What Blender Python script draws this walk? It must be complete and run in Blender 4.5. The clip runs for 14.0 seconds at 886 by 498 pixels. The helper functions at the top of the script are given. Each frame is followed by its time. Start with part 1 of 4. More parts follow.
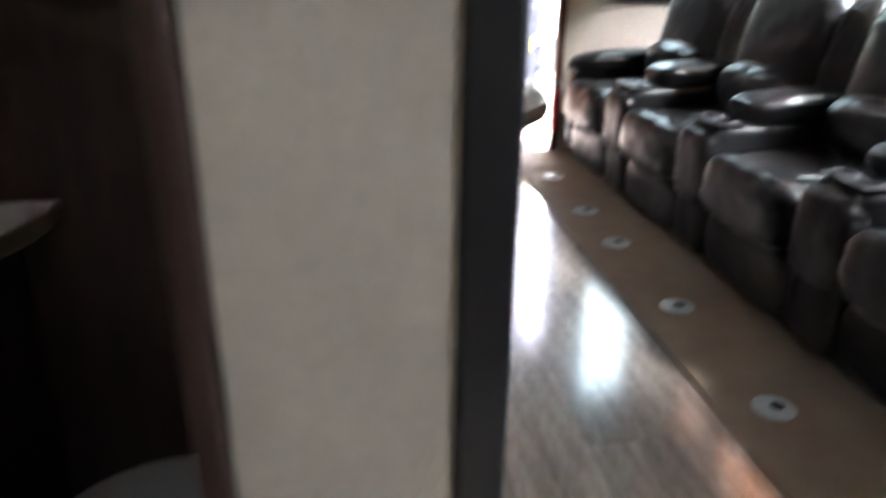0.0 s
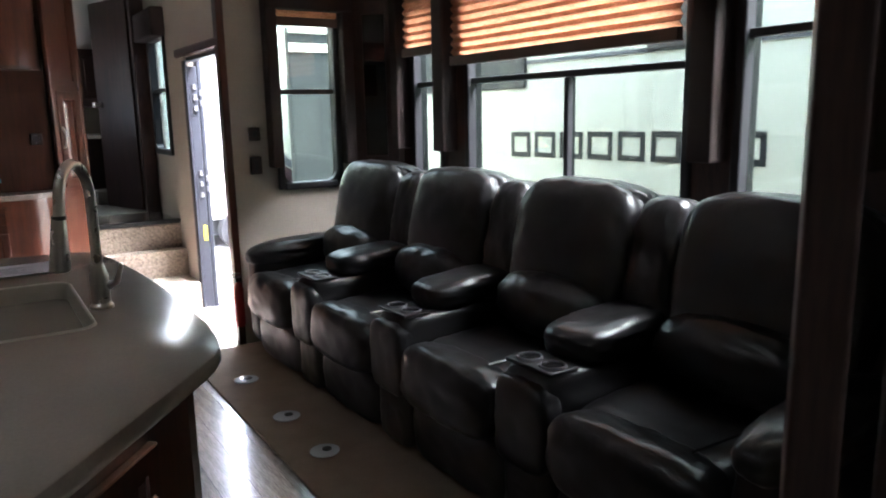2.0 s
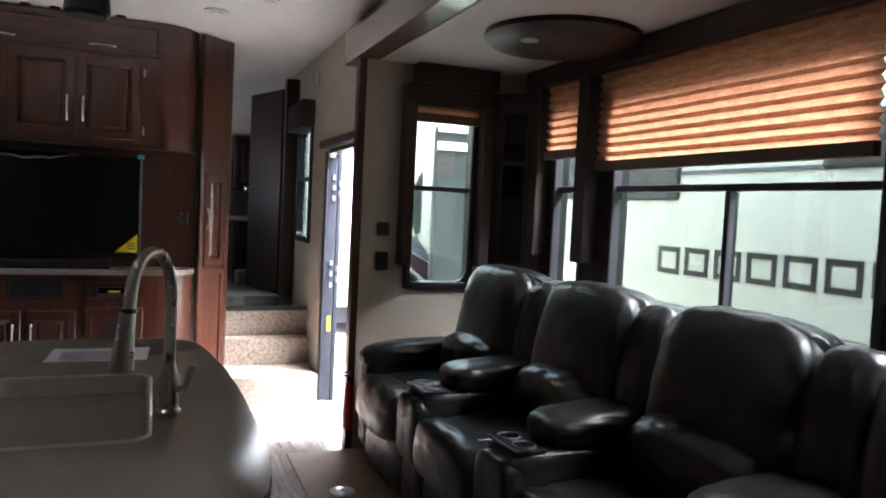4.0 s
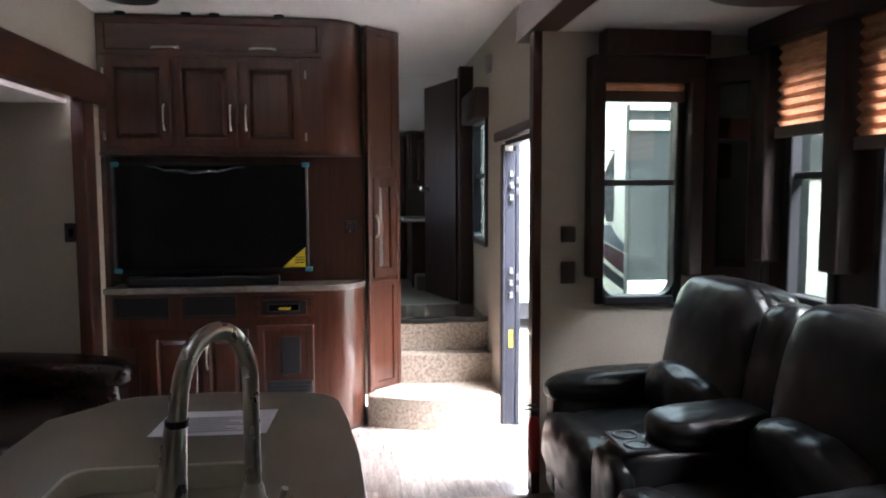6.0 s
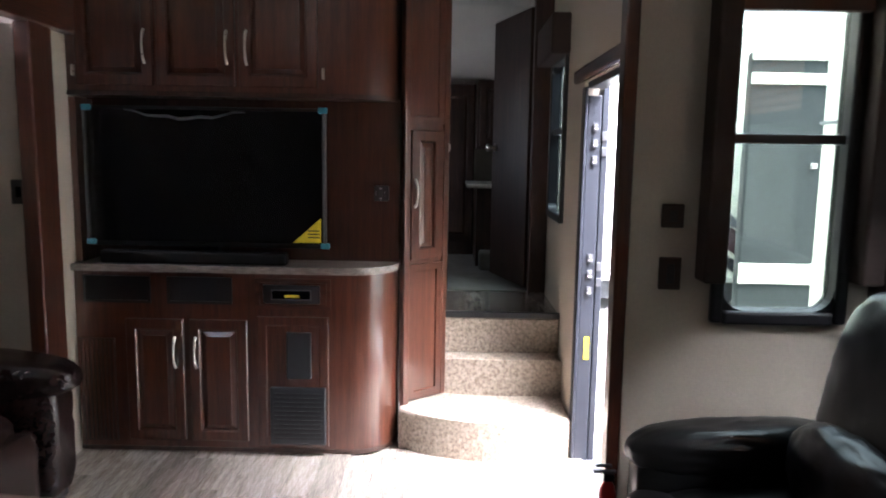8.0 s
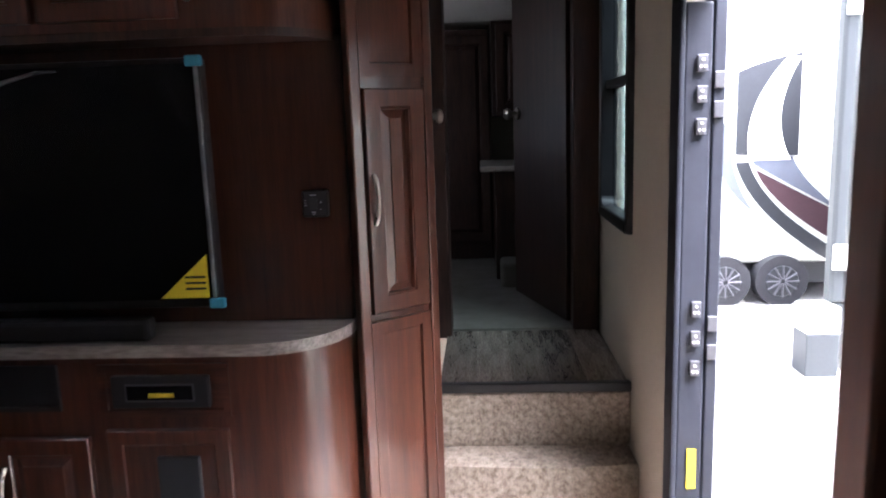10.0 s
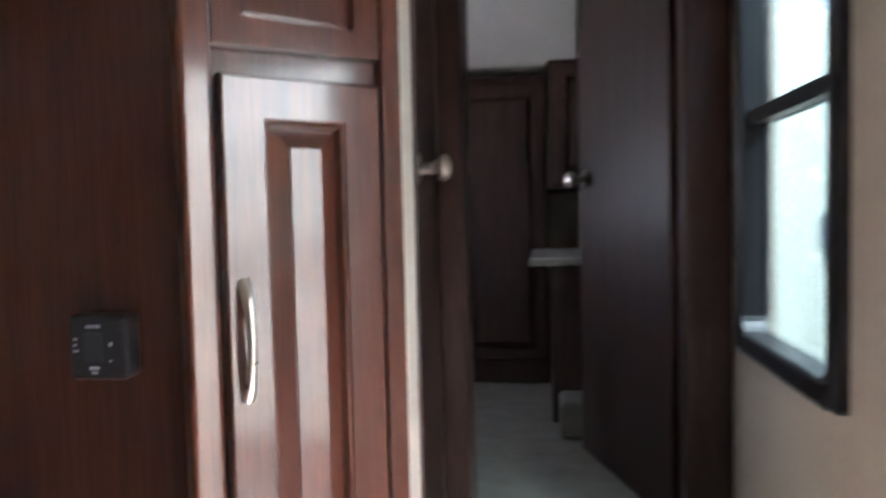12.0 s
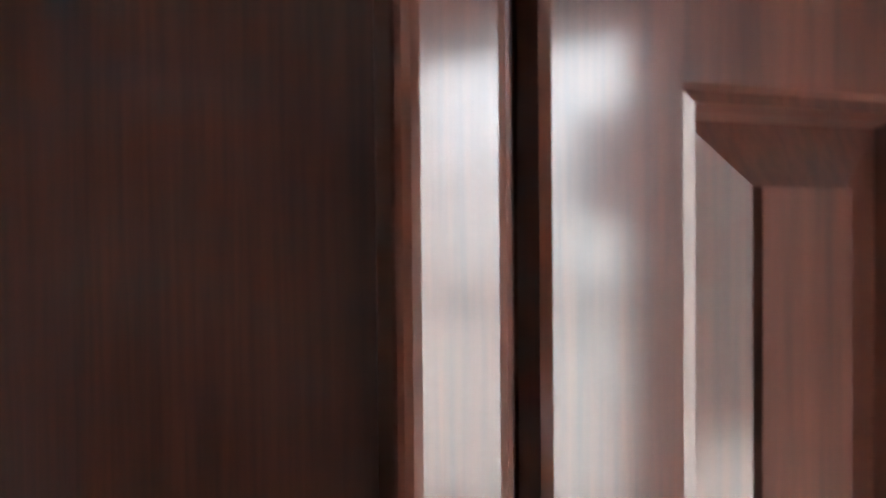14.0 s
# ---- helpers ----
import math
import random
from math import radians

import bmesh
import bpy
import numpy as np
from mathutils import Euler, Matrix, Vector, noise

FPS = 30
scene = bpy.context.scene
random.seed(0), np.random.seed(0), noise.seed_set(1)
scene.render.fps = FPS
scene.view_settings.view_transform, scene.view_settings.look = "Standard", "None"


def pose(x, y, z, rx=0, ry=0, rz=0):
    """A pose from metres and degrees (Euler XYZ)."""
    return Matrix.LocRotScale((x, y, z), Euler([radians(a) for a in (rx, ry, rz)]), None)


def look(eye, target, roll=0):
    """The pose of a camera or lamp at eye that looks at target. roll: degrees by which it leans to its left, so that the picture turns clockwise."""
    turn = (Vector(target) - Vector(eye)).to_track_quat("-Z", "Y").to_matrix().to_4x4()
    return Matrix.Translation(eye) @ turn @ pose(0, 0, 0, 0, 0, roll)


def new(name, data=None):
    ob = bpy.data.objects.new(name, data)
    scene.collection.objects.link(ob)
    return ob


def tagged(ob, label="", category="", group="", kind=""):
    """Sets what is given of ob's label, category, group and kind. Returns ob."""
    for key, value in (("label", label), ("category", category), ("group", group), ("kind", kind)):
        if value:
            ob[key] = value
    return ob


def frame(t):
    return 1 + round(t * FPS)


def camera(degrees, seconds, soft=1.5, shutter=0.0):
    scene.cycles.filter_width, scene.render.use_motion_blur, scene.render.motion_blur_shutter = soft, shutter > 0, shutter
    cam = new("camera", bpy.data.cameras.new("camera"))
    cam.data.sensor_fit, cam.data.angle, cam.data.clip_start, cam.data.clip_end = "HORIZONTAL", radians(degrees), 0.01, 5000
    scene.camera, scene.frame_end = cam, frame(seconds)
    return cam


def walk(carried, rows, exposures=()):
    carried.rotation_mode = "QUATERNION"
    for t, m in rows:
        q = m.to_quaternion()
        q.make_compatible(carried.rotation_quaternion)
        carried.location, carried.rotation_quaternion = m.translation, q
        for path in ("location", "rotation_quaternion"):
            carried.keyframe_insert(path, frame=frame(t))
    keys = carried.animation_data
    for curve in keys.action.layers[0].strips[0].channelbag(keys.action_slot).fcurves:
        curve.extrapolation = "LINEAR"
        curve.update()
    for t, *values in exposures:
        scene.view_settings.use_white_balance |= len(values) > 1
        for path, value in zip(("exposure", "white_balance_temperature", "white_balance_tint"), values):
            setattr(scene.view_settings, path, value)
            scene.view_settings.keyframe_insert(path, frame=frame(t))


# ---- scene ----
cam = camera(62.8, 14.0, soft=1.9, shutter=0.5)
PATH = [
    (0, (0.075, -0.77, 1.261), (0.352, 1.056, 0.48), 0.8),
    (0.5, (0.145, -0.661, 1.336), (0.807, 1.16, 0.838), 2.1),
    (1, (0.162, -0.623, 1.37), (1.056, 1.119, 0.961), 1.5),
    (1.5, (0.154, -0.592, 1.376), (1.254, 1.036, 1.001), -1.3),
    (2.1, (0.225, -0.498, 1.398), (1.272, 1.167, 1.032), -1.0),
    (2.4, (0.299, -0.445, 1.406), (1.245, 1.293, 1.116), 0.2),
    (2.5, (0.324, -0.422, 1.407), (1.241, 1.334, 1.135), 1.2),
    (2.7, (0.345, -0.397, 1.393), (1.215, 1.39, 1.168), 2.5),
    (4.8, (0.466, -0.063, 1.436), (1.024, 1.854, 1.323), -0.1),
    (5, (0.484, 0.005, 1.442), (0.94, 1.949, 1.324), -1.4),
    (5.5, (0.589, 0.234, 1.444), (0.902, 2.208, 1.355), -1.8),
    (6, (0.639, 0.373, 1.498), (0.875, 2.352, 1.336), -0.2),
    (6.5, (0.673, 0.555, 1.5), (0.873, 2.535, 1.305), -0.5),
    (7, (0.725, 0.798, 1.481), (0.946, 2.776, 1.286), 0.1),
    (7.5, (0.836, 1.118, 1.48), (0.868, 3.108, 1.289), 1.8),
    (7.7, (0.883, 1.246, 1.47), (0.887, 3.234, 1.248), 1.6),
    (9.8, (1.08, 2.872, 1.473), (0.948, 4.839, 1.138), -1.7),
    (10, (1.067, 3.014, 1.475), (0.957, 4.982, 1.134), -1.9),
    (10.4, (1.131, 3.279, 1.478), (0.956, 5.248, 1.173), -1.0),
    (10.5, (1.124, 3.383, 1.452), (0.956, 5.359, 1.19), -1.6),
    (11, (1.135, 3.69, 1.442), (0.977, 5.671, 1.219), -0.6),
    (11.5, (1.104, 3.987, 1.449), (1.08, 5.986, 1.479), -1.0),
    (12, (1.111, 4.241, 1.411), (0.838, 6.22, 1.313), -1.3),
    (12.5, (1.103, 4.468, 1.402), (0.432, 6.34, 1.193), 0.5),
    (13, (0.97, 4.644, 1.414), (0.222, 6.494, 1.262), -1.7),
    (13.3, (0.877, 4.722, 1.442), (0.152, 6.584, 1.341), -3.6),
    (13.5, (0.846, 4.757, 1.447), (0.081, 6.604, 1.359), -3.2),
    (13.7, (0.815, 4.791, 1.465), (0.105, 6.666, 1.354), -3.3),
    (14, (0.814, 4.815, 1.478), (-0.005, 6.64, 1.439), -0.5),
]
walk(cam, [(t, look(eye, target, roll)) for t, eye, target, roll in PATH],
     exposures=[(0, 6.5, 5750, 16), (0.5, 5.95, 5750, 16), (1.0, 5.55, 5750, 16), (1.5, 5.3, 5750, 16), (2.7, 5.0, 5750, 16), (5, 4.85, 5750, 16), (7.7, 4.85, 5750, 16), (10, 4.4, 5700, 20), (11, 4.8, 5700, 20), (11.5, 5.35, 5700, 20), (12, 5.7, 5750, 18), (12.5, 5.9, 5750, 18), (14, 5.7, 5750, 18)])

# ---- light ----
world = bpy.data.worlds.new("overcast_sky")
scene.world = world
world.use_nodes = True
wn = world.node_tree
sky = wn.nodes.new("ShaderNodeTexSky")
sky.sky_type, sky.sun_disc = "NISHITA", False
sky.sun_elevation, sky.sun_rotation = radians(60), radians(119)
sky.air_density, sky.dust_density = 1.0, 4.0
soft_sky = wn.nodes.new("ShaderNodeHueSaturation")
soft_sky.inputs["Saturation"].default_value = 0.25
wn.links.new(sky.outputs[0], soft_sky.inputs["Color"])
wn.links.new(soft_sky.outputs[0], wn.nodes["Background"].inputs[0])
wn.nodes["Background"].inputs[1].default_value = 0.15
sun = new("sun", bpy.data.lights.new("sun", "SUN"))
sun.data.energy, sun.data.angle, sun.data.color = 2.0, radians(40), (1.0, 0.96, 0.9)
sun.matrix_world = look((16, -9, 31.8), (0, 0, 0))


# ---- materials ----
def mat(name, base, rough=0.5, metal=0.0, var=0.15, scale=6.0, bump=0.0, bscale=60.0, stretch=(1, 1, 1), two=None, spec=0.5, coat=0.0, coat_ior=1.5, obj_rand=0.0, trans=0.0, fine=40.0, rvar=0.025):
    """Two scales of noise vary the colour from base to two; a finer one gives the relief."""
    m = bpy.data.materials.new(name)
    m.use_nodes = True
    t = m.node_tree
    n, link = t.nodes, t.links.new
    b = n["Principled BSDF"]
    b.inputs["Roughness"].default_value, b.inputs["Metallic"].default_value = rough, metal
    b.inputs["Specular IOR Level"].default_value, b.inputs["Coat Weight"].default_value = spec, coat
    b.inputs["Coat Roughness"].default_value, b.inputs["Coat IOR"].default_value = 0.13, coat_ior
    tc, mp = n.new("ShaderNodeTexCoord"), n.new("ShaderNodeMapping")
    mp.inputs["Scale"].default_value = stretch
    link(tc.outputs["Object"], mp.inputs[0])
    n1, n2 = n.new("ShaderNodeTexNoise"), n.new("ShaderNodeTexNoise")
    n1.inputs["Scale"].default_value, n1.inputs["Detail"].default_value = scale, 3
    n2.inputs["Scale"].default_value, n2.inputs["Detail"].default_value = fine, 3
    link(mp.outputs[0], n1.inputs[0]), link(mp.outputs[0], n2.inputs[0])
    add = n.new("ShaderNodeMath")
    add.operation = "MULTIPLY_ADD"
    add.inputs[1].default_value = 0.5
    half = n.new("ShaderNodeMath")
    half.operation = "MULTIPLY"
    half.inputs[1].default_value = 0.5
    link(n1.outputs[0], half.inputs[0])
    link(n2.outputs[0], add.inputs[0]), link(half.outputs[0], add.inputs[2])
    ramp = n.new("ShaderNodeValToRGB")
    lo = tuple(c * (1 - var) for c in base)
    hi = two or tuple(min(1, c * (1 + var)) for c in base)
    ramp.color_ramp.elements[0].position, ramp.color_ramp.elements[1].position = 0.34, 0.66
    ramp.color_ramp.elements[0].color, ramp.color_ramp.elements[1].color = (*lo, 1), (*hi, 1)
    link(add.outputs[0], ramp.inputs[0])
    out = ramp.outputs[0]
    if obj_rand:
        oi, mr, hs = n.new("ShaderNodeObjectInfo"), n.new("ShaderNodeMapRange"), n.new("ShaderNodeHueSaturation")
        mr.inputs["To Min"].default_value, mr.inputs["To Max"].default_value = 1 - obj_rand, 1 + obj_rand
        link(oi.outputs["Random"], mr.inputs[0]), link(mr.outputs[0], hs.inputs["Value"]), link(out, hs.inputs["Color"])
        out = hs.outputs[0]
    link(out, b.inputs["Base Color"])
    rr = n.new("ShaderNodeMapRange")
    rr.inputs["To Min"].default_value, rr.inputs["To Max"].default_value = max(0.02, rough - rvar), min(1, rough + rvar)
    link(n2.outputs[0], rr.inputs[0]), link(rr.outputs[0], b.inputs["Roughness"])
    if bump:
        nb, bp = n.new("ShaderNodeTexNoise"), n.new("ShaderNodeBump")
        nb.inputs["Scale"].default_value, nb.inputs["Detail"].default_value = bscale, 4
        bp.inputs["Strength"].default_value, bp.inputs["Distance"].default_value = bump, 0.004
        link(mp.outputs[0], nb.inputs[0]), link(nb.outputs[0], bp.inputs["Height"]), link(bp.outputs[0], b.inputs["Normal"])
    if trans:
        tr, mix = n.new("ShaderNodeBsdfTranslucent"), n.new("ShaderNodeMixShader")
        link(out, tr.inputs[0])
        mix.inputs[0].default_value = trans
        link(b.outputs[0], mix.inputs[1]), link(tr.outputs[0], mix.inputs[2]), link(mix.outputs[0], n["Material Output"].inputs[0])
    return m


def glass(name, tint, gloss):
    m = bpy.data.materials.new(name)
    m.use_nodes = True
    n, link = m.node_tree.nodes, m.node_tree.links.new
    t, g, x = n.new("ShaderNodeBsdfTransparent"), n.new("ShaderNodeBsdfGlossy"), n.new("ShaderNodeMixShader")
    t.inputs[0].default_value, g.inputs["Roughness"].default_value, x.inputs[0].default_value = (*tint, 1), 0.02, gloss
    link(t.outputs[0], x.inputs[1]), link(g.outputs[0], x.inputs[2]), link(x.outputs[0], n["Material Output"].inputs[0])
    return m


WOOD = mat("cherry_wood", (0.055, 0.0150, 0.008), 0.3, var=0.25, scale=5, fine=34, stretch=(9, 9, 0.35), two=(0.100, 0.031, 0.017), bump=0.04, bscale=60, coat=1.0, coat_ior=1.65)
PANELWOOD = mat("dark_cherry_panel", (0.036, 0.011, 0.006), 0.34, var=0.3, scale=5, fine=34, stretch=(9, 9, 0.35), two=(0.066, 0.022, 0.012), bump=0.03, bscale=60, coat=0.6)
WOOD_H = mat("cherry_wood_level", (0.055, 0.0150, 0.008), 0.3, var=0.35, scale=4, fine=26, stretch=(0.5, 0.5, 8), two=(0.100, 0.031, 0.017), bump=0.08, bscale=26, coat=1.0, coat_ior=1.65)
DARKWOOD = mat("espresso_wood", (0.026, 0.012, 0.009), 0.45, var=0.3, scale=5, fine=30, stretch=(5, 5, 0.5), two=(0.06, 0.026, 0.018), bump=0.08)
WALL = mat("cream_wallpaper", (0.50, 0.45, 0.37), 0.65, var=0.06, scale=3, bump=0.25, bscale=160, fine=90)
WHITE = mat("white_ceiling", (0.76, 0.74, 0.71), 0.8, var=0.04, scale=4, bump=0.2, bscale=90)
EDGE = mat("white_edge", (0.74, 0.71, 0.63), 0.5, var=0.05)
VINYL = mat("vinyl_plank", (0.27, 0.22, 0.18), 0.24, var=0.3, scale=4, fine=22, stretch=(9, 0.9, 1), two=(0.50, 0.44, 0.38), bump=0.06, obj_rand=0.25, coat=1.0, coat_ior=1.8)
MAT = mat("tan_carpet_strip", (0.30, 0.225, 0.16), 0.85, var=0.15, scale=8, bump=0.5, bscale=300, fine=200)
CARPET = mat("speckled_carpet", (0.20, 0.155, 0.115), 0.95, var=0.35, scale=60, fine=260, two=(0.50, 0.42, 0.34), bump=1.0, bscale=240)
CARPET2 = mat("grey_carpet", (0.25, 0.24, 0.21), 0.95, var=0.2, scale=10, fine=200, bump=0.8, bscale=220)
LEATHER = mat("black_leather", (0.007, 0.007, 0.007), 0.30, var=0.25, scale=8, bump=0.04, bscale=260, fine=60, rvar=0.008, spec=0.65)
BROWNLEATHER = mat("oxblood_leather", (0.022, 0.011, 0.010), 0.27, var=0.25, scale=8, bump=0.04, bscale=260, fine=60, rvar=0.008)
COUNTER = mat("taupe_solid_surface", (0.27, 0.23, 0.185), 0.22, var=0.08, scale=5, fine=150)
GREYTOP = mat("grey_wood_laminate", (0.17, 0.14, 0.12), 0.3, var=0.3, scale=4, fine=30, stretch=(0.8, 8, 4), two=(0.36, 0.32, 0.29))
SINK = mat("cream_composite", (0.42, 0.38, 0.30), 0.3, var=0.05)
NICKEL = mat("brushed_nickel", (0.60, 0.57, 0.52), 0.28, 1.0, var=0.05)
BLACK = mat("black_plastic", (0.012, 0.012, 0.013), 0.35, var=0.1)
FRAME = mat("black_window_frame", (0.012, 0.012, 0.014), 0.4, var=0.1, scale=20)
ALU = mat("charcoal_aluminium", (0.028, 0.031, 0.042), 0.45, 0.2, var=0.1)
STEEL = mat("galvanised_plate", (0.11, 0.11, 0.12), 0.45, 0.5, var=0.1)
SCREEN = mat("tv_screen", (0.004, 0.004, 0.005), 0.22, var=0.1, spec=0.25)
FILM = mat("clear_protective_film", (0.16, 0.17, 0.18), 0.12, var=0.2)
YELLOW = mat("yellow_sticker", (0.80, 0.62, 0.03), 0.4, var=0.05)
BLUE = mat("blue_tape", (0.06, 0.30, 0.45), 0.5, var=0.1)
PAPER = mat("white_paper", (0.70, 0.70, 0.78), 0.6, var=0.03)
INK = mat("grey_ink", (0.35, 0.35, 0.40), 0.7, var=0.05)
SHADE = mat("orange_pleated_fabric", (0.40, 0.16, 0.075), 0.8, var=0.18, scale=14, fine=60, stretch=(1, 1, 4), two=(0.60, 0.28, 0.16), trans=0.28)
SHADERAIL = mat("brown_shade_rail", (0.10, 0.06, 0.045), 0.6, var=0.1)
VALANCE = mat("dark_fabric_valance", (0.035, 0.02, 0.016), 0.7, var=0.2, bump=0.3, bscale=200)
GLASS = glass("window_glass", (0.46, 0.50, 0.47), 0.04)
TINTED = glass("tinted_window_glass", (0.22, 0.25, 0.25), 0.05)
DIMGLASS = glass("smoked_glass", (0.18, 0.2, 0.2), 0.06)
TRAILER = mat("white_fibreglass", (0.72, 0.74, 0.64), 0.35, var=0.04, scale=0.6)
TRAILERGREY = mat("grey_fibreglass", (0.034, 0.038, 0.040), 0.5, var=0.08, scale=0.8, spec=0.2)
CHARCOAL = mat("charcoal_decal", (0.025, 0.027, 0.03), 0.4, var=0.1)
MAROON = mat("maroon_decal", (0.05, 0.026, 0.03), 0.4, var=0.1)
SILVER = mat("silver_decal", (0.10, 0.11, 0.13), 0.35, var=0.08)
TYRE = mat("tyre_rubber", (0.025, 0.025, 0.028), 0.8, var=0.2)
GRAVEL = mat("pale_gravel", (0.42, 0.40, 0.37), 0.9, var=0.2, scale=0.8, fine=30, bump=0.6, bscale=40)
RED = mat("red_enamel", (0.40, 0.02, 0.02), 0.3, var=0.1)
PORCELAIN = mat("white_porcelain", (0.62, 0.60, 0.57), 0.2, var=0.03)
DISC = mat("pale_plastic_disc", (0.62, 0.66, 0.68), 0.25, var=0.05)
MIRROR = mat("mirror_silver", (0.8, 0.82, 0.84), 0.03, 1.0, var=0.02)
PUCK = bpy.data.materials.new("puck_lens")
PUCK.use_nodes = True
PUCK.node_tree.nodes["Principled BSDF"].inputs["Base Color"].default_value = (0.7, 0.7, 0.68, 1)


# ---- builders ----
def part(name, bm, material, parent=None, label="", smooth=False):
    me = bpy.data.meshes.new(name)
    bmesh.ops.recalc_face_normals(bm, faces=bm.faces)
    bm.to_mesh(me)
    bm.free()
    if smooth:
        me.polygons.foreach_set("use_smooth", [True] * len(me.polygons))
        me.set_sharp_from_angle(angle=radians(40))
    me.materials.append(material)
    ob = new(name, me)
    if parent:
        up = parent.matrix_basis.copy()
        if parent.parent:
            up = parent.parent.matrix_basis @ parent.matrix_parent_inverse @ up
        ob.parent = parent
        ob.matrix_parent_inverse = up.inverted()
    if label:
        ob["label"] = label
    return ob


def thing(name, at, label, category, group=""):
    ob = new(name)
    ob.empty_display_size = 0.1
    ob.matrix_basis = Matrix.Translation(at)
    return tagged(ob, label, category, group)


def setting(name, bm, material, label="", category="", smooth=False):
    return tagged(part(name, bm, material, None, label, smooth), label, category or name.split("_")[0], kind="structure")


def box(x0, x1, y0, y1, z0, z1, bevel=0.0, bm=None, seg=2, m=None):
    bm = bm or bmesh.new()
    made = bmesh.ops.create_cube(bm, size=1)["verts"]
    for v in made:
        v.co = Vector(((x0 + x1) / 2 + v.co.x * (x1 - x0), (y0 + y1) / 2 + v.co.y * (y1 - y0), (z0 + z1) / 2 + v.co.z * (z1 - z0)))
    if bevel:
        edges = list({e for v in made for e in v.link_edges})
        made = list({v for v in bmesh.ops.bevel(bm, geom=edges, offset=bevel, segments=seg, affect="EDGES", profile=0.5)["verts"]} | {v for v in made if v.is_valid})
    if m:
        bmesh.ops.transform(bm, matrix=m, verts=[v for v in made if v.is_valid])
    return bm


def boxes(rows, bevel=0.0):
    bm = bmesh.new()
    for r in rows:
        box(*r, bevel=bevel, bm=bm)
    return bm


def prism(points, z0, z1, bevel=0.0, seg=3):
    """An upright prism over a plan outline."""
    bm = bmesh.new()
    low = [bm.verts.new((x, y, z0)) for x, y in points]
    top = [bm.verts.new((x, y, z1)) for x, y in points]
    n = len(points)
    for i in range(n):
        bm.faces.new((low[i], low[(i + 1) % n], top[(i + 1) % n], top[i]))
    bm.faces.new(low[::-1])
    cap = bm.faces.new(top)
    if bevel:
        bmesh.ops.bevel(bm, geom=list(cap.edges), offset=bevel, segments=seg, affect="EDGES", profile=0.5)
    return bm


def panel(frame_m, w, h, profile, bm=None):
    """A mitred panel: concentric rectangles (inset, height) in the xz plane of frame_m, facing its -y."""
    bm = bm or bmesh.new()
    rings = []
    for inset, up in profile:
        rings.append([bm.verts.new(frame_m @ Vector((x, -up, z))) for x, z in ((inset, inset), (w - inset, inset), (w - inset, h - inset), (inset, h - inset))])
    bm.faces.new(rings[0])
    for a, b in zip(rings, rings[1:]):
        for i in range(4):
            bm.faces.new((a[i], a[(i + 1) % 4], b[(i + 1) % 4], b[i]))
    bm.faces.new(rings[-1])
    return bm


DOOR = [(0, 0), (0, 0.017), (0.003, 0.02), (0.046, 0.02), (0.049, 0.016), (0.054, 0.017), (0.057, 0.010), (0.059, 0.005), (0.080, 0.015), (0.0805, 0.019)]


def tube(points, radius, bm=None, sides=10, closed_ends=True):
    """A round bar along points; radius may be a list."""
    bm = bm or bmesh.new()
    pts = [Vector(p) for p in points]
    rad = radius if isinstance(radius, (list, tuple)) else [radius] * len(pts)
    rings, side = [], None
    for i, p in enumerate(pts):
        d = (pts[min(i + 1, len(pts) - 1)] - pts[max(i - 1, 0)]).normalized()
        if side is None:
            side = d.orthogonal().normalized()
        side = (side - d * side.dot(d)).normalized()
        other = d.cross(side)
        rings.append([bm.verts.new(p + rad[i] * (math.cos(a) * side + math.sin(a) * other)) for a in (2 * math.pi * k / sides for k in range(sides))])
    for a, b in zip(rings, rings[1:]):
        for k in range(sides):
            bm.faces.new((a[k], a[(k + 1) % sides], b[(k + 1) % sides], b[k]))
    if closed_ends:
        bm.faces.new(rings[0][::-1])
        bm.faces.new(rings[-1])
    return bm


def disc(x, y, z, r, depth, bm=None, sides=24, m=None):
    bm = bm or bmesh.new()
    bmesh.ops.create_cone(bm, cap_ends=True, segments=sides, radius1=r, radius2=r, depth=depth, matrix=(m or Matrix.Translation((x, y, z))))
    return bm


def cushion(m, sx, sy, sz, p=4.0, n=12, wrinkle=0.006, sag=0.0, seed=0, pucker=0.0):
    """A stuffed pad: a superellipsoid of full sizes sx, sy, sz with creases."""
    bm = bmesh.new()
    bmesh.ops.create_cube(bm, size=2)
    bmesh.ops.subdivide_edges(bm, edges=bm.edges[:], cuts=n, use_grid_fill=True)
    for v in bm.verts:
        c = v.co
        k = (abs(c.x) ** p + abs(c.y) ** p + abs(c.z) ** p) ** (-1 / p)
        c = c * k
        w = noise.noise(Vector((c.x * 2.2 * sx * 4, c.y * 2.2 * sy * 4, c.z * 2.2 * sz * 4)) + Vector((seed * 7.1, seed, 0)))
        w2 = abs(noise.noise(Vector((c.x * sx * 16 + seed, c.y * sy * 16, c.z * sz * 9))))
        q = Vector((c.x * sx / 2, c.y * sy / 2, c.z * sz / 2))
        q += q.normalized() * wrinkle * (w - 0.7 * (1 - w2) ** 6)
        if pucker:
            q += q.normalized() * pucker * abs(c.y) ** 5 * math.sin(c.z * 9 + c.x * 7 + seed + 4 * w)
        q.z -= sag * (1 - c.x * c.x) * (1 - c.y * c.y) * max(0, c.z)
        v.co = m @ q
    return bm


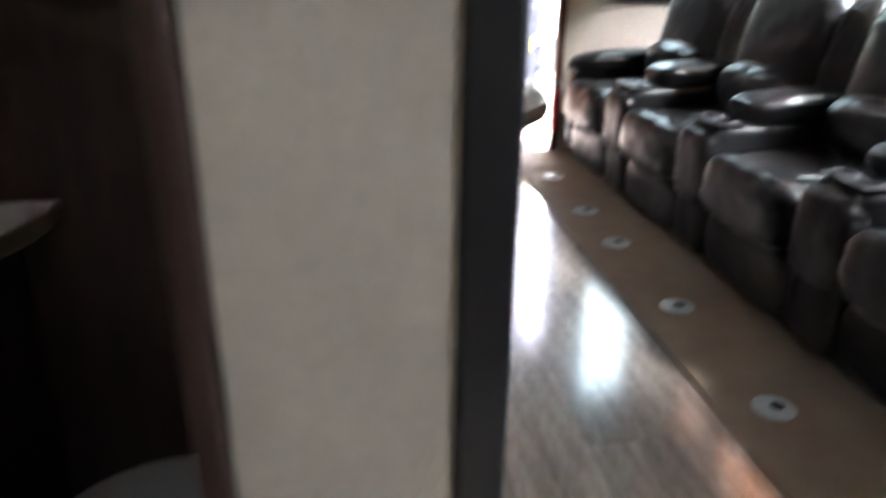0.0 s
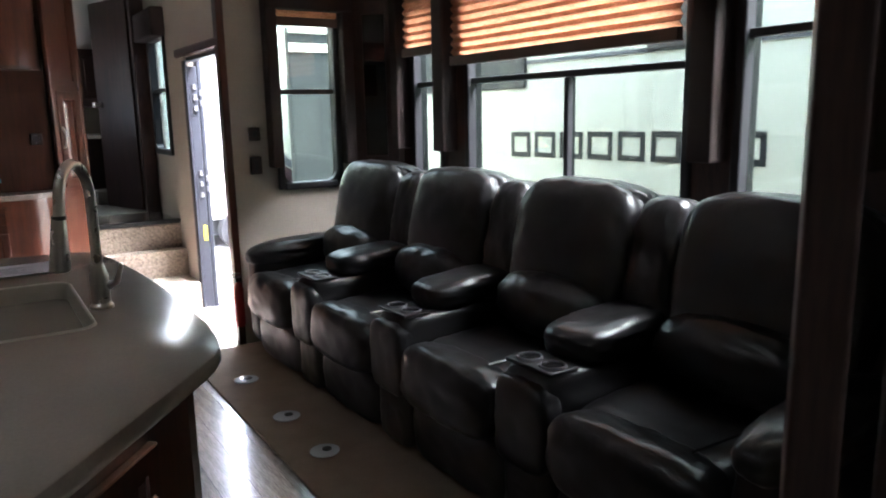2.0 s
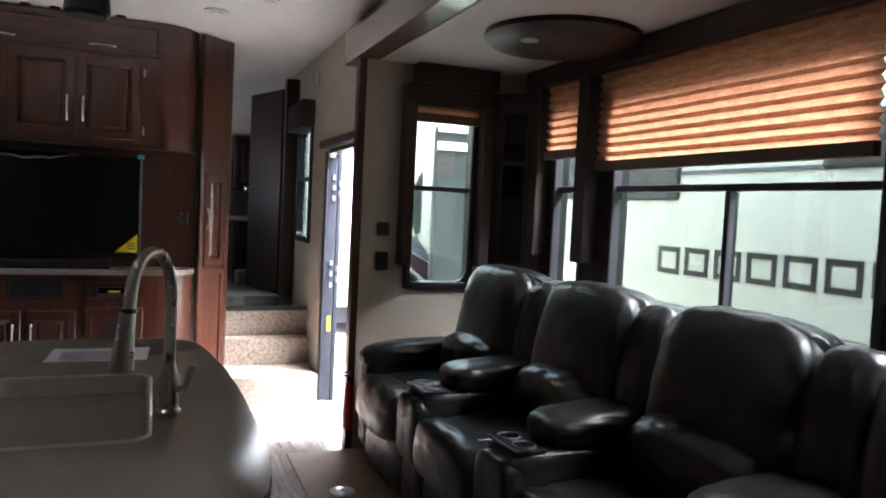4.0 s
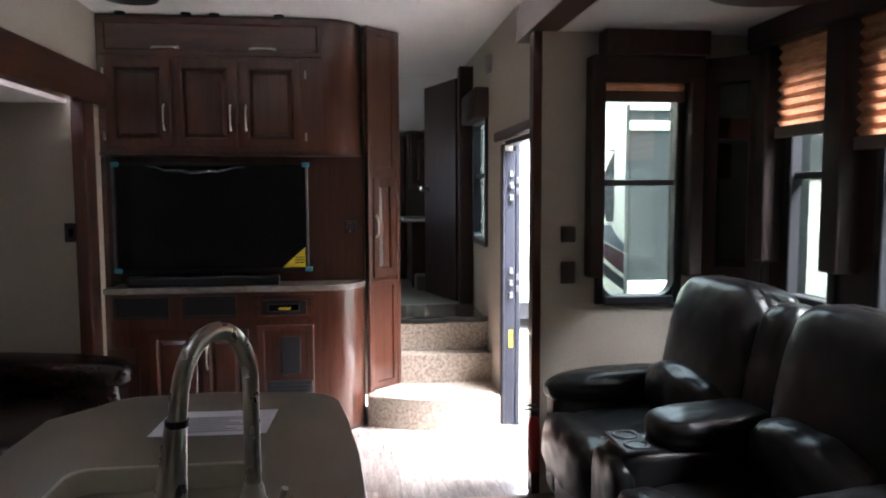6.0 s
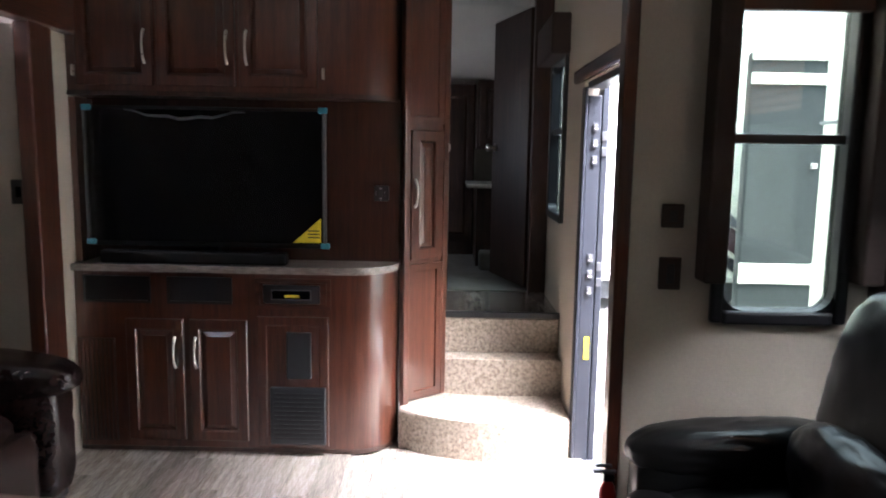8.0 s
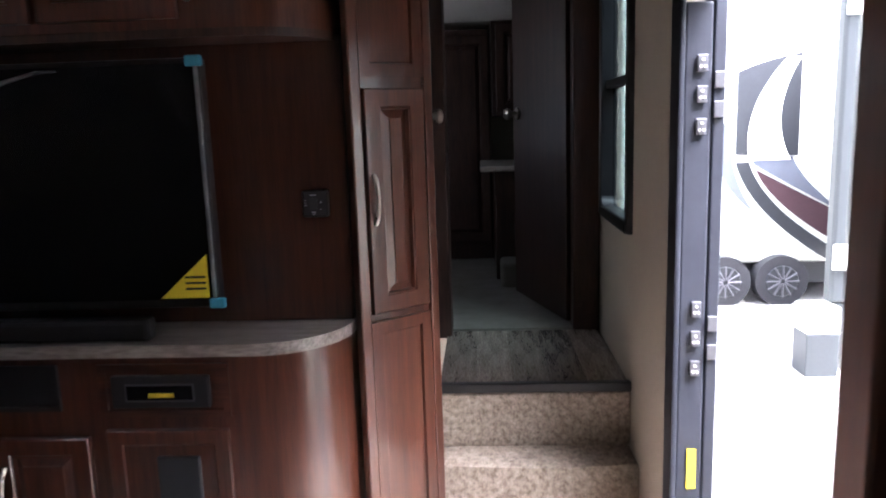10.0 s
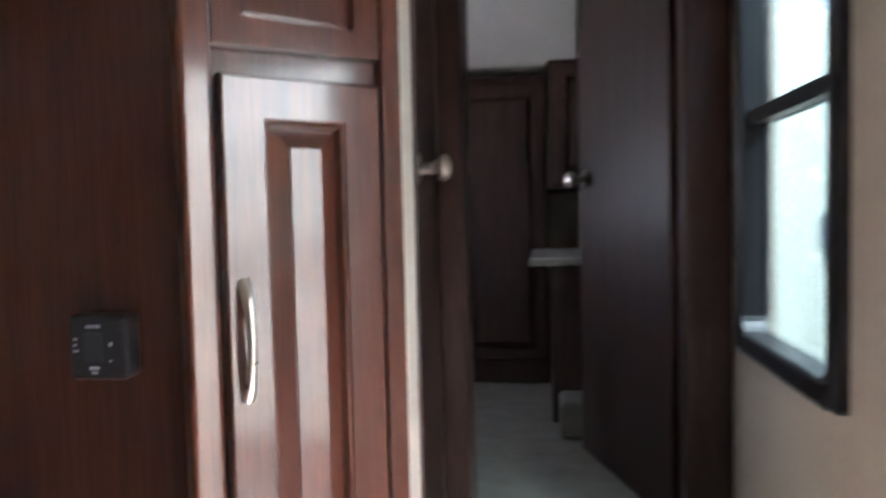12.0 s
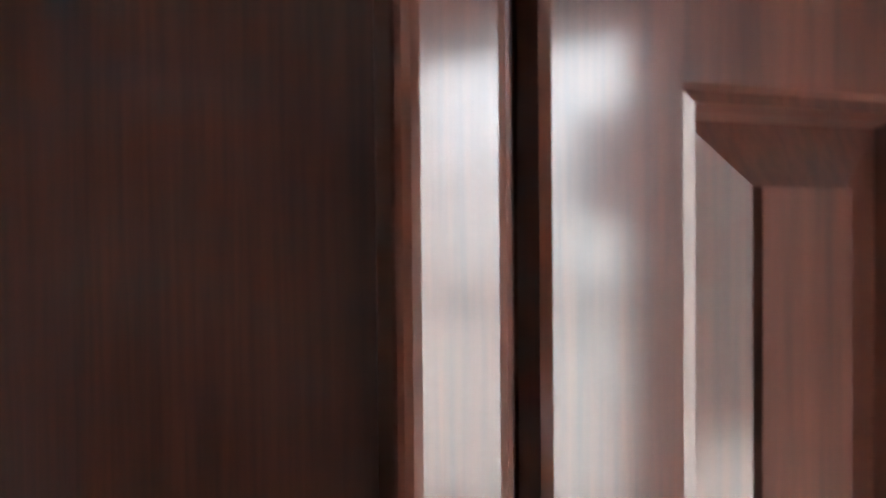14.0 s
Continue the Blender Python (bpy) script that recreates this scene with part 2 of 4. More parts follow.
def pull(m, length, parent, name="handle", material=None, rise=0.028, r=0.005):
    """A bowed pull along z of m, standing off its -y side."""
    pts, rad = [], []
    for i in range(13):
        u = i / 12
        pts.append(m @ Vector((0, -rise * math.sin(math.pi * u) ** 0.6, (u - 0.5) * length)))
        rad.append(r * (1.5 - 0.5 * math.sin(math.pi * u)))
    return part(name, tube(pts, rad), material or NICKEL, parent, "brushed nickel bowed pull", True)


def facing(x, y, z, turn=0):
    return pose(x, y, z, 0, 0, turn)

# ---- structure ----
setting("ground", box(-60, 60, -60, 60, -1.02, -0.9), GRAVEL, "pale sunlit gravel of the trailer lot", "ground")
setting("floor", boxes([(-0.95, 1.62, -2.4, 5.4, -0.2, -0.012), (1.62, 2.62, -0.25, 3.85, -0.2, -0.012), (-1.95, -0.95, -0.25, 4.6, -0.2, -0.012)]), VINYL, "grey-brown wood-look vinyl floor", "floor")
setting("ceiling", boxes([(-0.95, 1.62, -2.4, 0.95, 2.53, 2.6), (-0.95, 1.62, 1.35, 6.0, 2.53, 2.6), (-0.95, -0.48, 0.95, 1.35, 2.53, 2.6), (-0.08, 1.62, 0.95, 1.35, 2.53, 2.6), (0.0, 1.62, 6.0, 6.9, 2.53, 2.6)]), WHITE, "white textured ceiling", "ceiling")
bm = bmesh.new()
box(0, 1, 0, 1, 0, 1, bm=bm)
for v in bm.verts:
    v.co = Vector((0.0 + 1.62 * v.co.x, 6.9 + 1.2 * v.co.y, 2.53 - 0.60 * v.co.y + 0.07 * v.co.z))
setting("ceiling_front", bm, WHITE, "white ceiling sloping down over the bedroom", "ceiling")
setting("ceiling_slide", box(1.60, 2.62, -0.25, 3.85, 2.24, 2.3), WHITE, "white ceiling of the seating slide-out", "ceiling")
setting("ceiling_slide_west", box(-1.95, -0.93, -0.25, 4.62, 1.975, 2.04), WHITE, "white ceiling of the opposite slide-out", "ceiling")

# east side of the main body: door and hall window
DY0, DY1, DZ = 3.93, 4.88, 1.80
HY0, HY1, HZ0, HZ1 = 5.36, 5.92, 1.10, 2.02
setting("wall_east", boxes([
    (1.55, 1.62, 3.85, DY0, -0.2, 2.53), (1.55, 1.62, DY0, DY1, DZ, 2.53), (1.55, 1.62, DY1, HY0, -0.2, 2.53),
    (1.55, 1.62, HY0, HY1, -0.2, HZ0), (1.55, 1.62, HY0, HY1, HZ1, 2.53), (1.55, 1.62, HY1, 8.1, -0.2, 2.53),
    (1.55, 1.62, -2.4, -1.7, -0.2, 2.53), (1.55, 1.62, -1.3, -0.25, -0.2, 2.53), (1.55, 1.62, -1.7, -1.3, -0.2, 1.4), (1.55, 1.62, -1.7, -1.3, 1.75, 2.53), (1.55, 1.62, -0.25, 3.85, 2.41, 2.53)]), WALL, "cream papered wall beside the entry door", "wall")
setting("wall_slide_end", boxes([
    (1.520, 1.79, 3.77, 3.85, 0, 2.24), (1.79, 2.215, 3.77, 3.85, 0, 0.94), (1.79, 2.215, 3.77, 3.85, 2.10, 2.24), (2.215, 2.62, 3.77, 3.85, 0, 2.24)]), WALL, "cream papered end wall of the slide-out", "wall")
setting("wall_slide_outer", boxes([
    (2.55, 2.62, -0.25, 3.77, 0, 1.0), (2.55, 2.62, -0.25, 3.77, 2.14, 2.24), (2.55, 2.62, 3.40, 3.77, 1.0, 2.14), (2.55, 2.62, 2.83, 3.06, 1.0, 2.14),
    (2.55, 2.62, 1.14, 1.33, 1.0, 2.14), (2.55, 2.62, -0.25, 0.75, 1.0, 2.14)]), DARKWOOD, "dark panelled wall round the slide-out windows", "wall")
setting("wall_slide_near", box(1.0, 2.62, -0.25, -0.17, 0, 2.53), WALL, "cream wall at the rear of the slide-out", "wall")
setting("wall_west", boxes([(-0.95, -0.85, 4.62, 5.8, -0.2, 2.53), (-0.95, -0.85, -0.25, 4.62, 2.17, 2.53), (-0.95, -0.85, -2.4, -0.25, -0.2, 2.53)]), WALL, "cream papered wall over the slide-out opening", "wall")
setting("wall_slide_west_end", box(-1.95, -0.87, 4.56, 4.62, 0, 1.975), WALL, "cream papered end wall of the opposite slide-out", "wall")
setting("wall_slide_west_outer", box(-1.95, -1.88, -0.25, 4.56, 0, 1.975), WALL, "cream papered outer wall of the opposite slide-out", "wall")
setting("wall_slide_west_near", box(-1.95, -0.95, -0.33, -0.25, 0, 1.975), WALL, "cream wall at the rear of the opposite slide-out", "wall")
setting("wall_rear", box(-0.95, 1.62, -2.48, -2.4, -0.2, 2.53), WALL, "cream rear wall", "wall")
setting("wall_hall", boxes([(0.84, 0.908, 5.25, 5.39, 0, 2.53), (0.84, 0.908, 5.39, 5.95, 2.42, 2.53), (0.84, 0.908, 5.95, 6.0, 0, 2.53)]), EDGE, "white-edged wall between pantry and hall", "wall")
setting("wall_behind_cabinet", box(-0.95, 0.84, 5.62, 5.7, 0, 2.53), WALL, "plain wall behind the entertainment centre", "wall")
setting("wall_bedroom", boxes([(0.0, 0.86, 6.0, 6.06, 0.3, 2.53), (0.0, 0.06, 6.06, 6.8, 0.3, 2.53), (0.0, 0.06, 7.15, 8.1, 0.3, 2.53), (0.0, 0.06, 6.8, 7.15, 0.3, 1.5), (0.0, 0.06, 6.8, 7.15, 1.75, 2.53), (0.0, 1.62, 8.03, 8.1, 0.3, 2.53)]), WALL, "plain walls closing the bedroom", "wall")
setting("landing_floor", boxes([(0.909, 1.55, 5.40, 6.0, 0.3, 0.588), (0.909, 1.55, 5.36, 5.40, 0.578, 0.588), (0.84, 1.55, 6.0, 6.02, 0.3, 0.588)]), VINYL, "dark wood-look vinyl landing", "floor")
setting("bedroom_floor", box(0.06, 1.55, 6.02, 8.03, 0.3, 0.604), CARPET2, "grey-beige carpet of the bedroom", "floor")

# slide-out trims and beams
setting("trim_slide_post", boxes([(1.475, 1.518, 3.765, 3.845, 0, 2.24)], 0.006), WOOD, "stained wooden post at the slide-out opening", "trim")
setting("trim_slide_beam", box(1.46, 1.60, -0.16, 4.08, 2.243, 2.42, 0.006), WOOD_H, "stained wooden beam over the slide-out", "trim")
setting("trim_west_beam", box(-0.87, -0.79, -0.24, 4.88, 1.98, 2.17, 0.006), WOOD_H, "stained wooden beam over the opposite slide-out", "trim")
setting("trim_west_post", boxes([(-0.872, -0.80, 4.50, 4.60, 0, 1.98), (-0.868, -0.815, 4.605, 4.70, 0, 1.98)], 0.008), WOOD, "stained wooden post at the opposite slide-out", "trim")
setting("trim_door_head", boxes([(1.515, 1.55, DY0 - 0.02, DY1 + 0.10, DZ, DZ + 0.06)], 0.012), WOOD_H, "dark wooden trim over the entry door", "trim")
setting("trim_cornice", boxes([(2.44, 2.55, -0.16, 3.60, 2.13, 2.238), (1.79, 2.30, 3.66, 3.77, 2.12, 2.238)], 0.008), DARKWOOD, "dark wooden cornice over the windows", "trim")
setting("trim_landing_nosing", box(0.908, 1.548, 5.328, 5.36, 0.578, 0.612, 0.006), BLACK, "black nosing at the landing's edge", "trim")
setting("trim_hall_jamb", boxes([(1.44, 1.55, 6.0, 6.1, 0.59, 2.45), (0.86, 0.93, 6.0, 6.1, 0.59, 2.45)], 0.008), DARKWOOD, "dark wooden jambs of the bedroom doorway", "trim")
setting("trim_hall_strip", boxes([(0.852, 0.920, 5.213, 5.25, 0.2, 2.53)], 0.004), EDGE, "white strip along the pantry's edge", "trim")

# carpeted steps with bowed fronts
def step(name, left, right, back, bulge, z0, z1):
    pts = []
    for i in range(17):
        u = i / 16
        x, y = left[0] + (right[0] - left[0]) * u, left[1] + (right[1] - left[1]) * u
        pts.append((x, y - bulge * math.sin(math.pi * u) ** 0.7))
    pts += [(right[0], back), (left[0], back)]
    return tagged(part(name, prism(pts, z0, z1, 0.022, 4), CARPET, None, "", True), "speckled beige carpeted step with a bowed front", "step", "entry steps", "structure")


step("step", (0.70, 4.95), (1.548, 4.85), 5.35, 0.13, -0.012, 0.195)
step("step", (0.915, 5.20), (1.548, 5.20), 5.35, 0.03, 0.19, 0.39)
setting("landing_riser", box(0.912, 1.548, 5.337, 5.40, 0.385, 0.577, 0.01), CARPET, "speckled beige carpeted riser below the landing", "step")


# ---- windows ----
def window_y(name, y0, y1, z0, z1, x, label, bar=None, mull=None, t=0.035, deep=0.075, pane=None):
    """A framed window in a wall along y."""
    w = tagged(thing(name, (x, (y0 + y1) / 2, z0), label, "window"), kind="structure")
    part("window_frame", boxes([(x - 0.02, x + deep, y0 - 0.005, y0 + t, z0, z1), (x - 0.02, x + deep, y1 - t, y1 + 0.005, z0, z1), (x - 0.02, x + deep, y0 + t, y1 - t, z0 - 0.005, z0 + t), (x - 0.02, x + deep, y0 + t, y1 - t, z1 - t, z1 + 0.005)], 0.008), FRAME, w)
    if bar:
        part("crossbar", box(x + 0.0, x + 0.05, y0 + t, y1 - t, bar - 0.015, bar + 0.015, 0.004), FRAME, w)
    if mull:
        part("mullion", box(x + 0.0, x + 0.05, mull - 0.014, mull + 0.014, z0 + t, (bar or z1) - 0.016, 0.004), FRAME, w)
    part("pane", box(x + 0.028, x + 0.033, y0 + t - 0.004, y1 - t + 0.004, z0 + t - 0.004, z1 - t + 0.004), pane or GLASS, w).visible_shadow = pane is not None
    return w


window_y("window_1", 3.06, 3.40, 1.0, 2.14, 2.55, "tall narrow black-framed window of the slide-out", 1.555)
window_y("window_2", 1.33, 2.83, 1.0, 2.14, 2.55, "wide black-framed sliding window behind the sofa", 1.555, 2.04)
window_y("window_3", 0.75, 1.14, 1.0, 2.14, 2.55, "narrow black-framed window near the rear", 1.645)
w = window_y("window_4", HY0, HY1, HZ0, HZ1, 1.55, "black-framed window with rounded corners beside the steps", 1.60, t=0.04, deep=0.045, pane=TINTED)
# Unseen roof opening, added so skylight reaches the island, seats and west wall.
w = tagged(thing("added_roof_vent", (-0.28, 1.15, 2.53), "unseen white-framed clear roof vent, added to light the kitchen", "skylight"), kind="structure")
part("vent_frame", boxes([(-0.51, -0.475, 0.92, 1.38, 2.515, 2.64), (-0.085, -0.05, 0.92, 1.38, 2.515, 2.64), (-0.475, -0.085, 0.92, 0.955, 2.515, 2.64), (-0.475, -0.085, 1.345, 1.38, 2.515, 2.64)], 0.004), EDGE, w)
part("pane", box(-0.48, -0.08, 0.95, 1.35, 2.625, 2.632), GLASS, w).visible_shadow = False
w = bpy.data.objects["window_4"]
bm = bmesh.new()
for cy, cz, sy, sz in ((HY0 + 0.038, HZ0 + 0.038, 1, 1), (HY1 - 0.038, HZ0 + 0.038, -1, 1), (HY0 + 0.038, HZ1 - 0.038, 1, -1), (HY1 - 0.038, HZ1 - 0.038, -1, -1)):
    pts = [(cy, cz)] + [(cy + sy * 0.05 * (1 - math.cos(a)), cz + sz * 0.05 * (1 - math.sin(a))) for a in [math.pi / 2 * k / 6 for k in range(7)]][::-1]
    lo = [bm.verts.new((1.536, y, z)) for y, z in pts]
    hi = [bm.verts.new((1.59, y, z)) for y, z in pts]
    bm.faces.new(lo), bm.faces.new(hi[::-1])
    for i in range(len(pts)):
        bm.faces.new((lo[i], lo[(i + 1) % len(pts)], hi[(i + 1) % len(pts)], hi[i]))
part("corner_fillet", bm, FRAME, w)
w = tagged(thing("window_5", (2.0, 3.77, 0.94), "black-framed window in the slide-out's end wall", "window"), kind="structure")
T = 0.04
part("window_frame", boxes([(1.785, 1.785 + T, 3.745, 3.84, 0.94, 2.1), (2.22 - T, 2.22, 3.745, 3.84, 0.94, 2.1), (1.785 + T, 2.22 - T, 3.745, 3.84, 0.935, 0.94 + T), (1.785 + T, 2.22 - T, 3.745, 3.84, 2.06, 2.105)], 0.01), FRAME, w)
part("crossbar", box(1.82, 2.185, 3.77, 3.82, 1.515, 1.545, 0.004), FRAME, w)
part("pane", box(1.82, 2.185, 3.80, 3.805, 0.975, 2.065), GLASS, w).visible_shadow = False
bm = bmesh.new()
for cx, cz, sx, sz in ((1.825, 0.98, 1, 1), (2.18, 0.98, -1, 1)):
    pts = [(cx, cz)] + [(cx + sx * 0.07 * (1 - math.cos(a)), cz + sz * 0.07 * (1 - math.sin(a))) for a in [math.pi / 2 * k / 6 for k in range(7)]][::-1]
    lo = [bm.verts.new((x, 3.76, z)) for x, z in pts]
    hi = [bm.verts.new((x, 3.82, z)) for x, z in pts]
    bm.faces.new(lo), bm.faces.new(hi[::-1])
    for i in range(len(pts)):
        bm.faces.new((lo[i], lo[(i + 1) % len(pts)], hi[(i + 1) % len(pts)], hi[i]))
part("corner_fillet", bm, FRAME, w)


def pleats(along, a0, a1, at, z0, z1, pitch=0.046, depth=0.02):
    """A pleated cloth hanging in the plane at, folded in and out."""
    bm = bmesh.new()
    n = max(2, round((z1 - z0) / pitch * 2))
    last = None
    for i in range(n + 1):
        z, off = z0 + (z1 - z0) * i / n, (depth if i % 2 else 0)
        row = []
        for k in range(9):
            a = a0 + (a1 - a0) * k / 8
            wob = 0.002 * noise.noise(Vector((a * 5, z * 30, 3)))
            row.append(bm.verts.new((at - off, a, z + wob) if along == "y" else (a, at - off, z + wob)))
        if last:
            for k in range(8):
                bm.faces.new((last[k], last[k + 1], row[k + 1], row[k]))
        last = row
    return bm


def shade(a0, a1, z0, along="y", at=2.535, z1=2.14, z0b=None):
    s = thing("pleated_shade", ((at, (a0 + a1) / 2, z0) if along == "y" else ((a0 + a1) / 2, at, z0)), "orange-brown pleated fabric shade, half lowered over the window", "window shade", "pleated shades")
    part("pleated_fabric", pleats(along, a0, a1, at, z0 + 0.03, z1), SHADE, s)
    if along == "y":
        part("bottom_rail", box(at - 0.03, at + 0.004, a0, a1, z0 - 0.02, z0 + 0.03, 0.004), SHADERAIL, s)
    else:
        part("bottom_rail", box(a0, a1, at - 0.03, at + 0.004, z0 - 0.02, z0 + 0.03, 0.004), SHADERAIL, s)
    return s


shade(3.09, 3.42, 1.74, at=2.51)
shade(1.36, 2.90, 1.66, at=2.51)
shade(0.77, 1.13, 1.80, at=2.51)
shade(1.81, 2.2, 1.93, "x", 3.735)


def side_panel(x0, x1, y0, y1, z0, z1):
    p = tagged(part("window_side_panel", box(x0, x1, y0, y1, z0, z1, 0.01), VALANCE), "dark padded side panel beside the window", "valance", "window side panels")
    return p


for y0, y1, z0 in ((2.93, 3.04, 1.17), (1.17, 1.28, 1.19), (3.44, 3.52, 1.17), (0.60, 0.70, 1.19)):
    side_panel(2.45, 2.55, y0, y1, z0, 2.13)
side_panel(1.73, 1.80, 3.67, 3.77, 1.08, 2.12)
side_panel(2.215, 2.285, 3.67, 3.77, 1.08, 2.12)
tagged(part("window_valance", boxes([(1.735, 2.28, 3.66, 3.768, 2.0, 2.119)], 0.012), VALANCE), "dark padded valance over the end window", "valance")
tagged(part("hall_valance", box(1.45, 1.55, 5.32, 5.97, 1.99, 2.2, 0.012), VALANCE), "dark padded valance over the hall window", "valance")

# ---- entry door ----
d = tagged(thing("door_1", (1.66, 4.85, 0), "open entry door swung outwards, charcoal metal edge with hinges", "door"), kind="structure")
part("jamb", boxes([(1.562, 1.628, 4.836, 4.88, -0.2, DZ - 0.06), (1.547, 1.562, 4.83, 4.91, -0.012, DZ - 0.02)], 0.005), ALU, d, "charcoal aluminium jamb")
part("head", box(1.56, 1.64, DY0, 4.836, DZ - 0.03, DZ, 0.005), ALU, d)
part("near_jamb", box(1.56, 1.64, DY0, DY0 + 0.03, -0.2, DZ - 0.03, 0.004), ALU, d)
part("sill", box(1.55, 1.72, DY0, DY1, -0.2, -0.005, 0.004), STEEL, d)
part("leaf", boxes([(1.632, 1.662, 4.838, 4.88, -0.15, DZ), (1.630, 1.662, 4.88, 5.50, -0.15, DZ)], 0.004), ALU, d)
plate = box(1.590, 1.614, 4.824, 4.834, -0.02, 0.02, 0.002)
k = part("hinge_plate", plate, STEEL, d, "galvanised hinge plate")
plate_me = k.data
k.location.z = 1.447
for dx, dy, z in ((0, 0, 1.524), (0, 0, 1.597), (0, 0, 0.99), (0, 0, 0.913), (0, 0, 0.834), (0.042, 0.004, 1.487), (0.042, 0.004, 1.557), (0.042, 0.004, 0.95), (0.042, 0.004, 0.875)):
    o = new("hinge_plate", plate_me)
    o.parent, o.matrix_parent_inverse, o.location = d, k.matrix_parent_inverse, (dx, dy, z)
bm = bmesh.new()
for z in (1.447, 1.524, 1.597, 0.99, 0.913, 0.834):
    for dx, dz in ((-0.005, -0.008), (0.005, -0.008), (0.0, 0.008)):
        disc(0, 0, 0, 0.0035, 0.004, bm, 8, pose(1.602 + dx, 4.8235, z + dz, 90))
tagged(part("rivets", bm, PORCELAIN, d), kind="stuff")
part("yellow_label", box(1.59, 1.613, 4.832, 4.8345, 0.50, 0.61), YELLOW, d, "yellow warning label")

# ---- theatre sofa ----
sofa = thing("theatre_sofa", (1.9, 1.8, 0), "black leather four-seat reclining theatre sofa with storage consoles", "sofa")
SEATS = [(2.93, 3.50), (2.12, 2.67), (1.30, 1.86), (0.48, 1.04)]
CONS = [2.80, 1.99, 1.17]
part("base", box(1.66, 2.46, 0.36, 3.62, 0.012, 0.16, 0.02), BLACK, sofa)
for i, (a, b) in enumerate(SEATS):
    c, wd = (a + b) / 2, b - a
    part("seat_cushion", cushion(pose(1.88, c, 0.415, 0, -3), 0.62, wd + 0.02, 0.25, 5, n=18, wrinkle=0.006, sag=0.025, seed=i), LEATHER, sofa, smooth=True)
    part("footrest_pad", cushion(pose(1.585, c, 0.405, 0, 5), 0.20, wd + 0.015, 0.26, 3.6, n=16, wrinkle=0.008, seed=i + 10), LEATHER, sofa, smooth=True)
    part("front_panel", cushion(pose(1.625, c, 0.165), 0.14, wd + 0.015, 0.25, 4.5, n=14, wrinkle=0.008, seed=i + 20), LEATHER, sofa, smooth=True)
    part("backrest", cushion(pose(2.22, c, 0.835, 0, 12), 0.29, wd + 0.07, 0.57, 4.0, n=22, wrinkle=0.005, seed=i + 30, pucker=0.003), LEATHER, sofa, smooth=True)
    part("headrest_roll", cushion(pose(2.29, c, 1.005, 0, 12), 0.25, wd + 0.05, 0.23, 3, n=22, wrinkle=0.007, seed=i + 35, pucker=0.009), LEATHER, sofa, smooth=True)
    part("lumbar_pad", cushion(pose(2.06, c, 0.63, 0, 10), 0.24, wd + 0.02, 0.26, 2.5, n=18, wrinkle=0.008, seed=i + 40, pucker=0.006), LEATHER, sofa, smooth=True)
    part("seam_piping", tube([(1.60 + 0.05 * q, c - wd / 2 + 0.10, 0.543 - 0.0025 * q) for q in range(9)], 0.004, sides=6), LEATHER, sofa, smooth=True)
for i, c in enumerate(CONS):
    k = part("console", cushion(pose(1.865, c, 0.36), 0.62, 0.245, 0.49, 9, wrinkle=0.004, seed=i + 50), LEATHER, sofa, "padded console with cup holders", True)
    part("console_front", cushion(pose(1.615, c, 0.165), 0.12, 0.24, 0.25, 5, wrinkle=0.006, seed=i + 55), LEATHER, sofa, smooth=True)
    part("console_face", cushion(pose(1.57, c, 0.42), 0.10, 0.245, 0.30, 5, wrinkle=0.006, seed=i + 58), LEATHER, sofa, smooth=True)
    part("armrest_lid", cushion(pose(1.925, c, 0.655, 0, -4), 0.44, 0.255, 0.125, 3.6, n=16, wrinkle=0.006, seed=i + 60, pucker=0.003), LEATHER, k, smooth=True)
    part("back_divider", cushion(pose(2.235, c, 0.815, 0, 12), 0.25, 0.23, 0.54, 3.6, n=18, wrinkle=0.007, seed=i + 70, pucker=0.008), LEATHER, sofa, smooth=True)
    part("cup_plate", box(1.57, 1.69, c - 0.108, c + 0.108, 0.597, 0.610, 0.004), BLACK, k)
    for dy in (-0.053, 0.053):
        bm = bmesh.new()
        prof = [(0.036, 0.6125), (0.0375, 0.6165), (0.043, 0.6165), (0.046, 0.611)]
        rows = [[bm.verts.new((1.63 + r * math.cos(2 * math.pi * q / 24), c + dy + r * math.sin(2 * math.pi * q / 24), z)) for q in range(24)] for r, z in prof]
        for lo, hi in zip(rows, rows[1:]):
            for q in range(24):
                bm.faces.new((lo[q], lo[(q + 1) % 24], hi[(q + 1) % 24], hi[q]))
        part("cup_ring", bm, STEEL, k, "metal-edged cup holder ring", True)
        part("cup_well", disc(1.63, c + dy, 0.6115, 0.036, 0.002), SCREEN, k, "dark open cup holder")
for c in (3.58, 0.40):
    part("arm", cushion(pose(1.90, c, 0.33), 0.66, 0.15, 0.58, 6, wrinkle=0.006, seed=c), LEATHER, sofa, smooth=True)
    part("arm_pad", cushion(pose(1.88, c, 0.60, 0, -3), 0.66, 0.19, 0.15, 3, n=16, wrinkle=0.008, seed=c + 3, pucker=0.005), LEATHER, sofa, smooth=True)

sofa.matrix_basis = sofa.matrix_basis @ Matrix.Rotation(radians(2.0), 4, "Z")

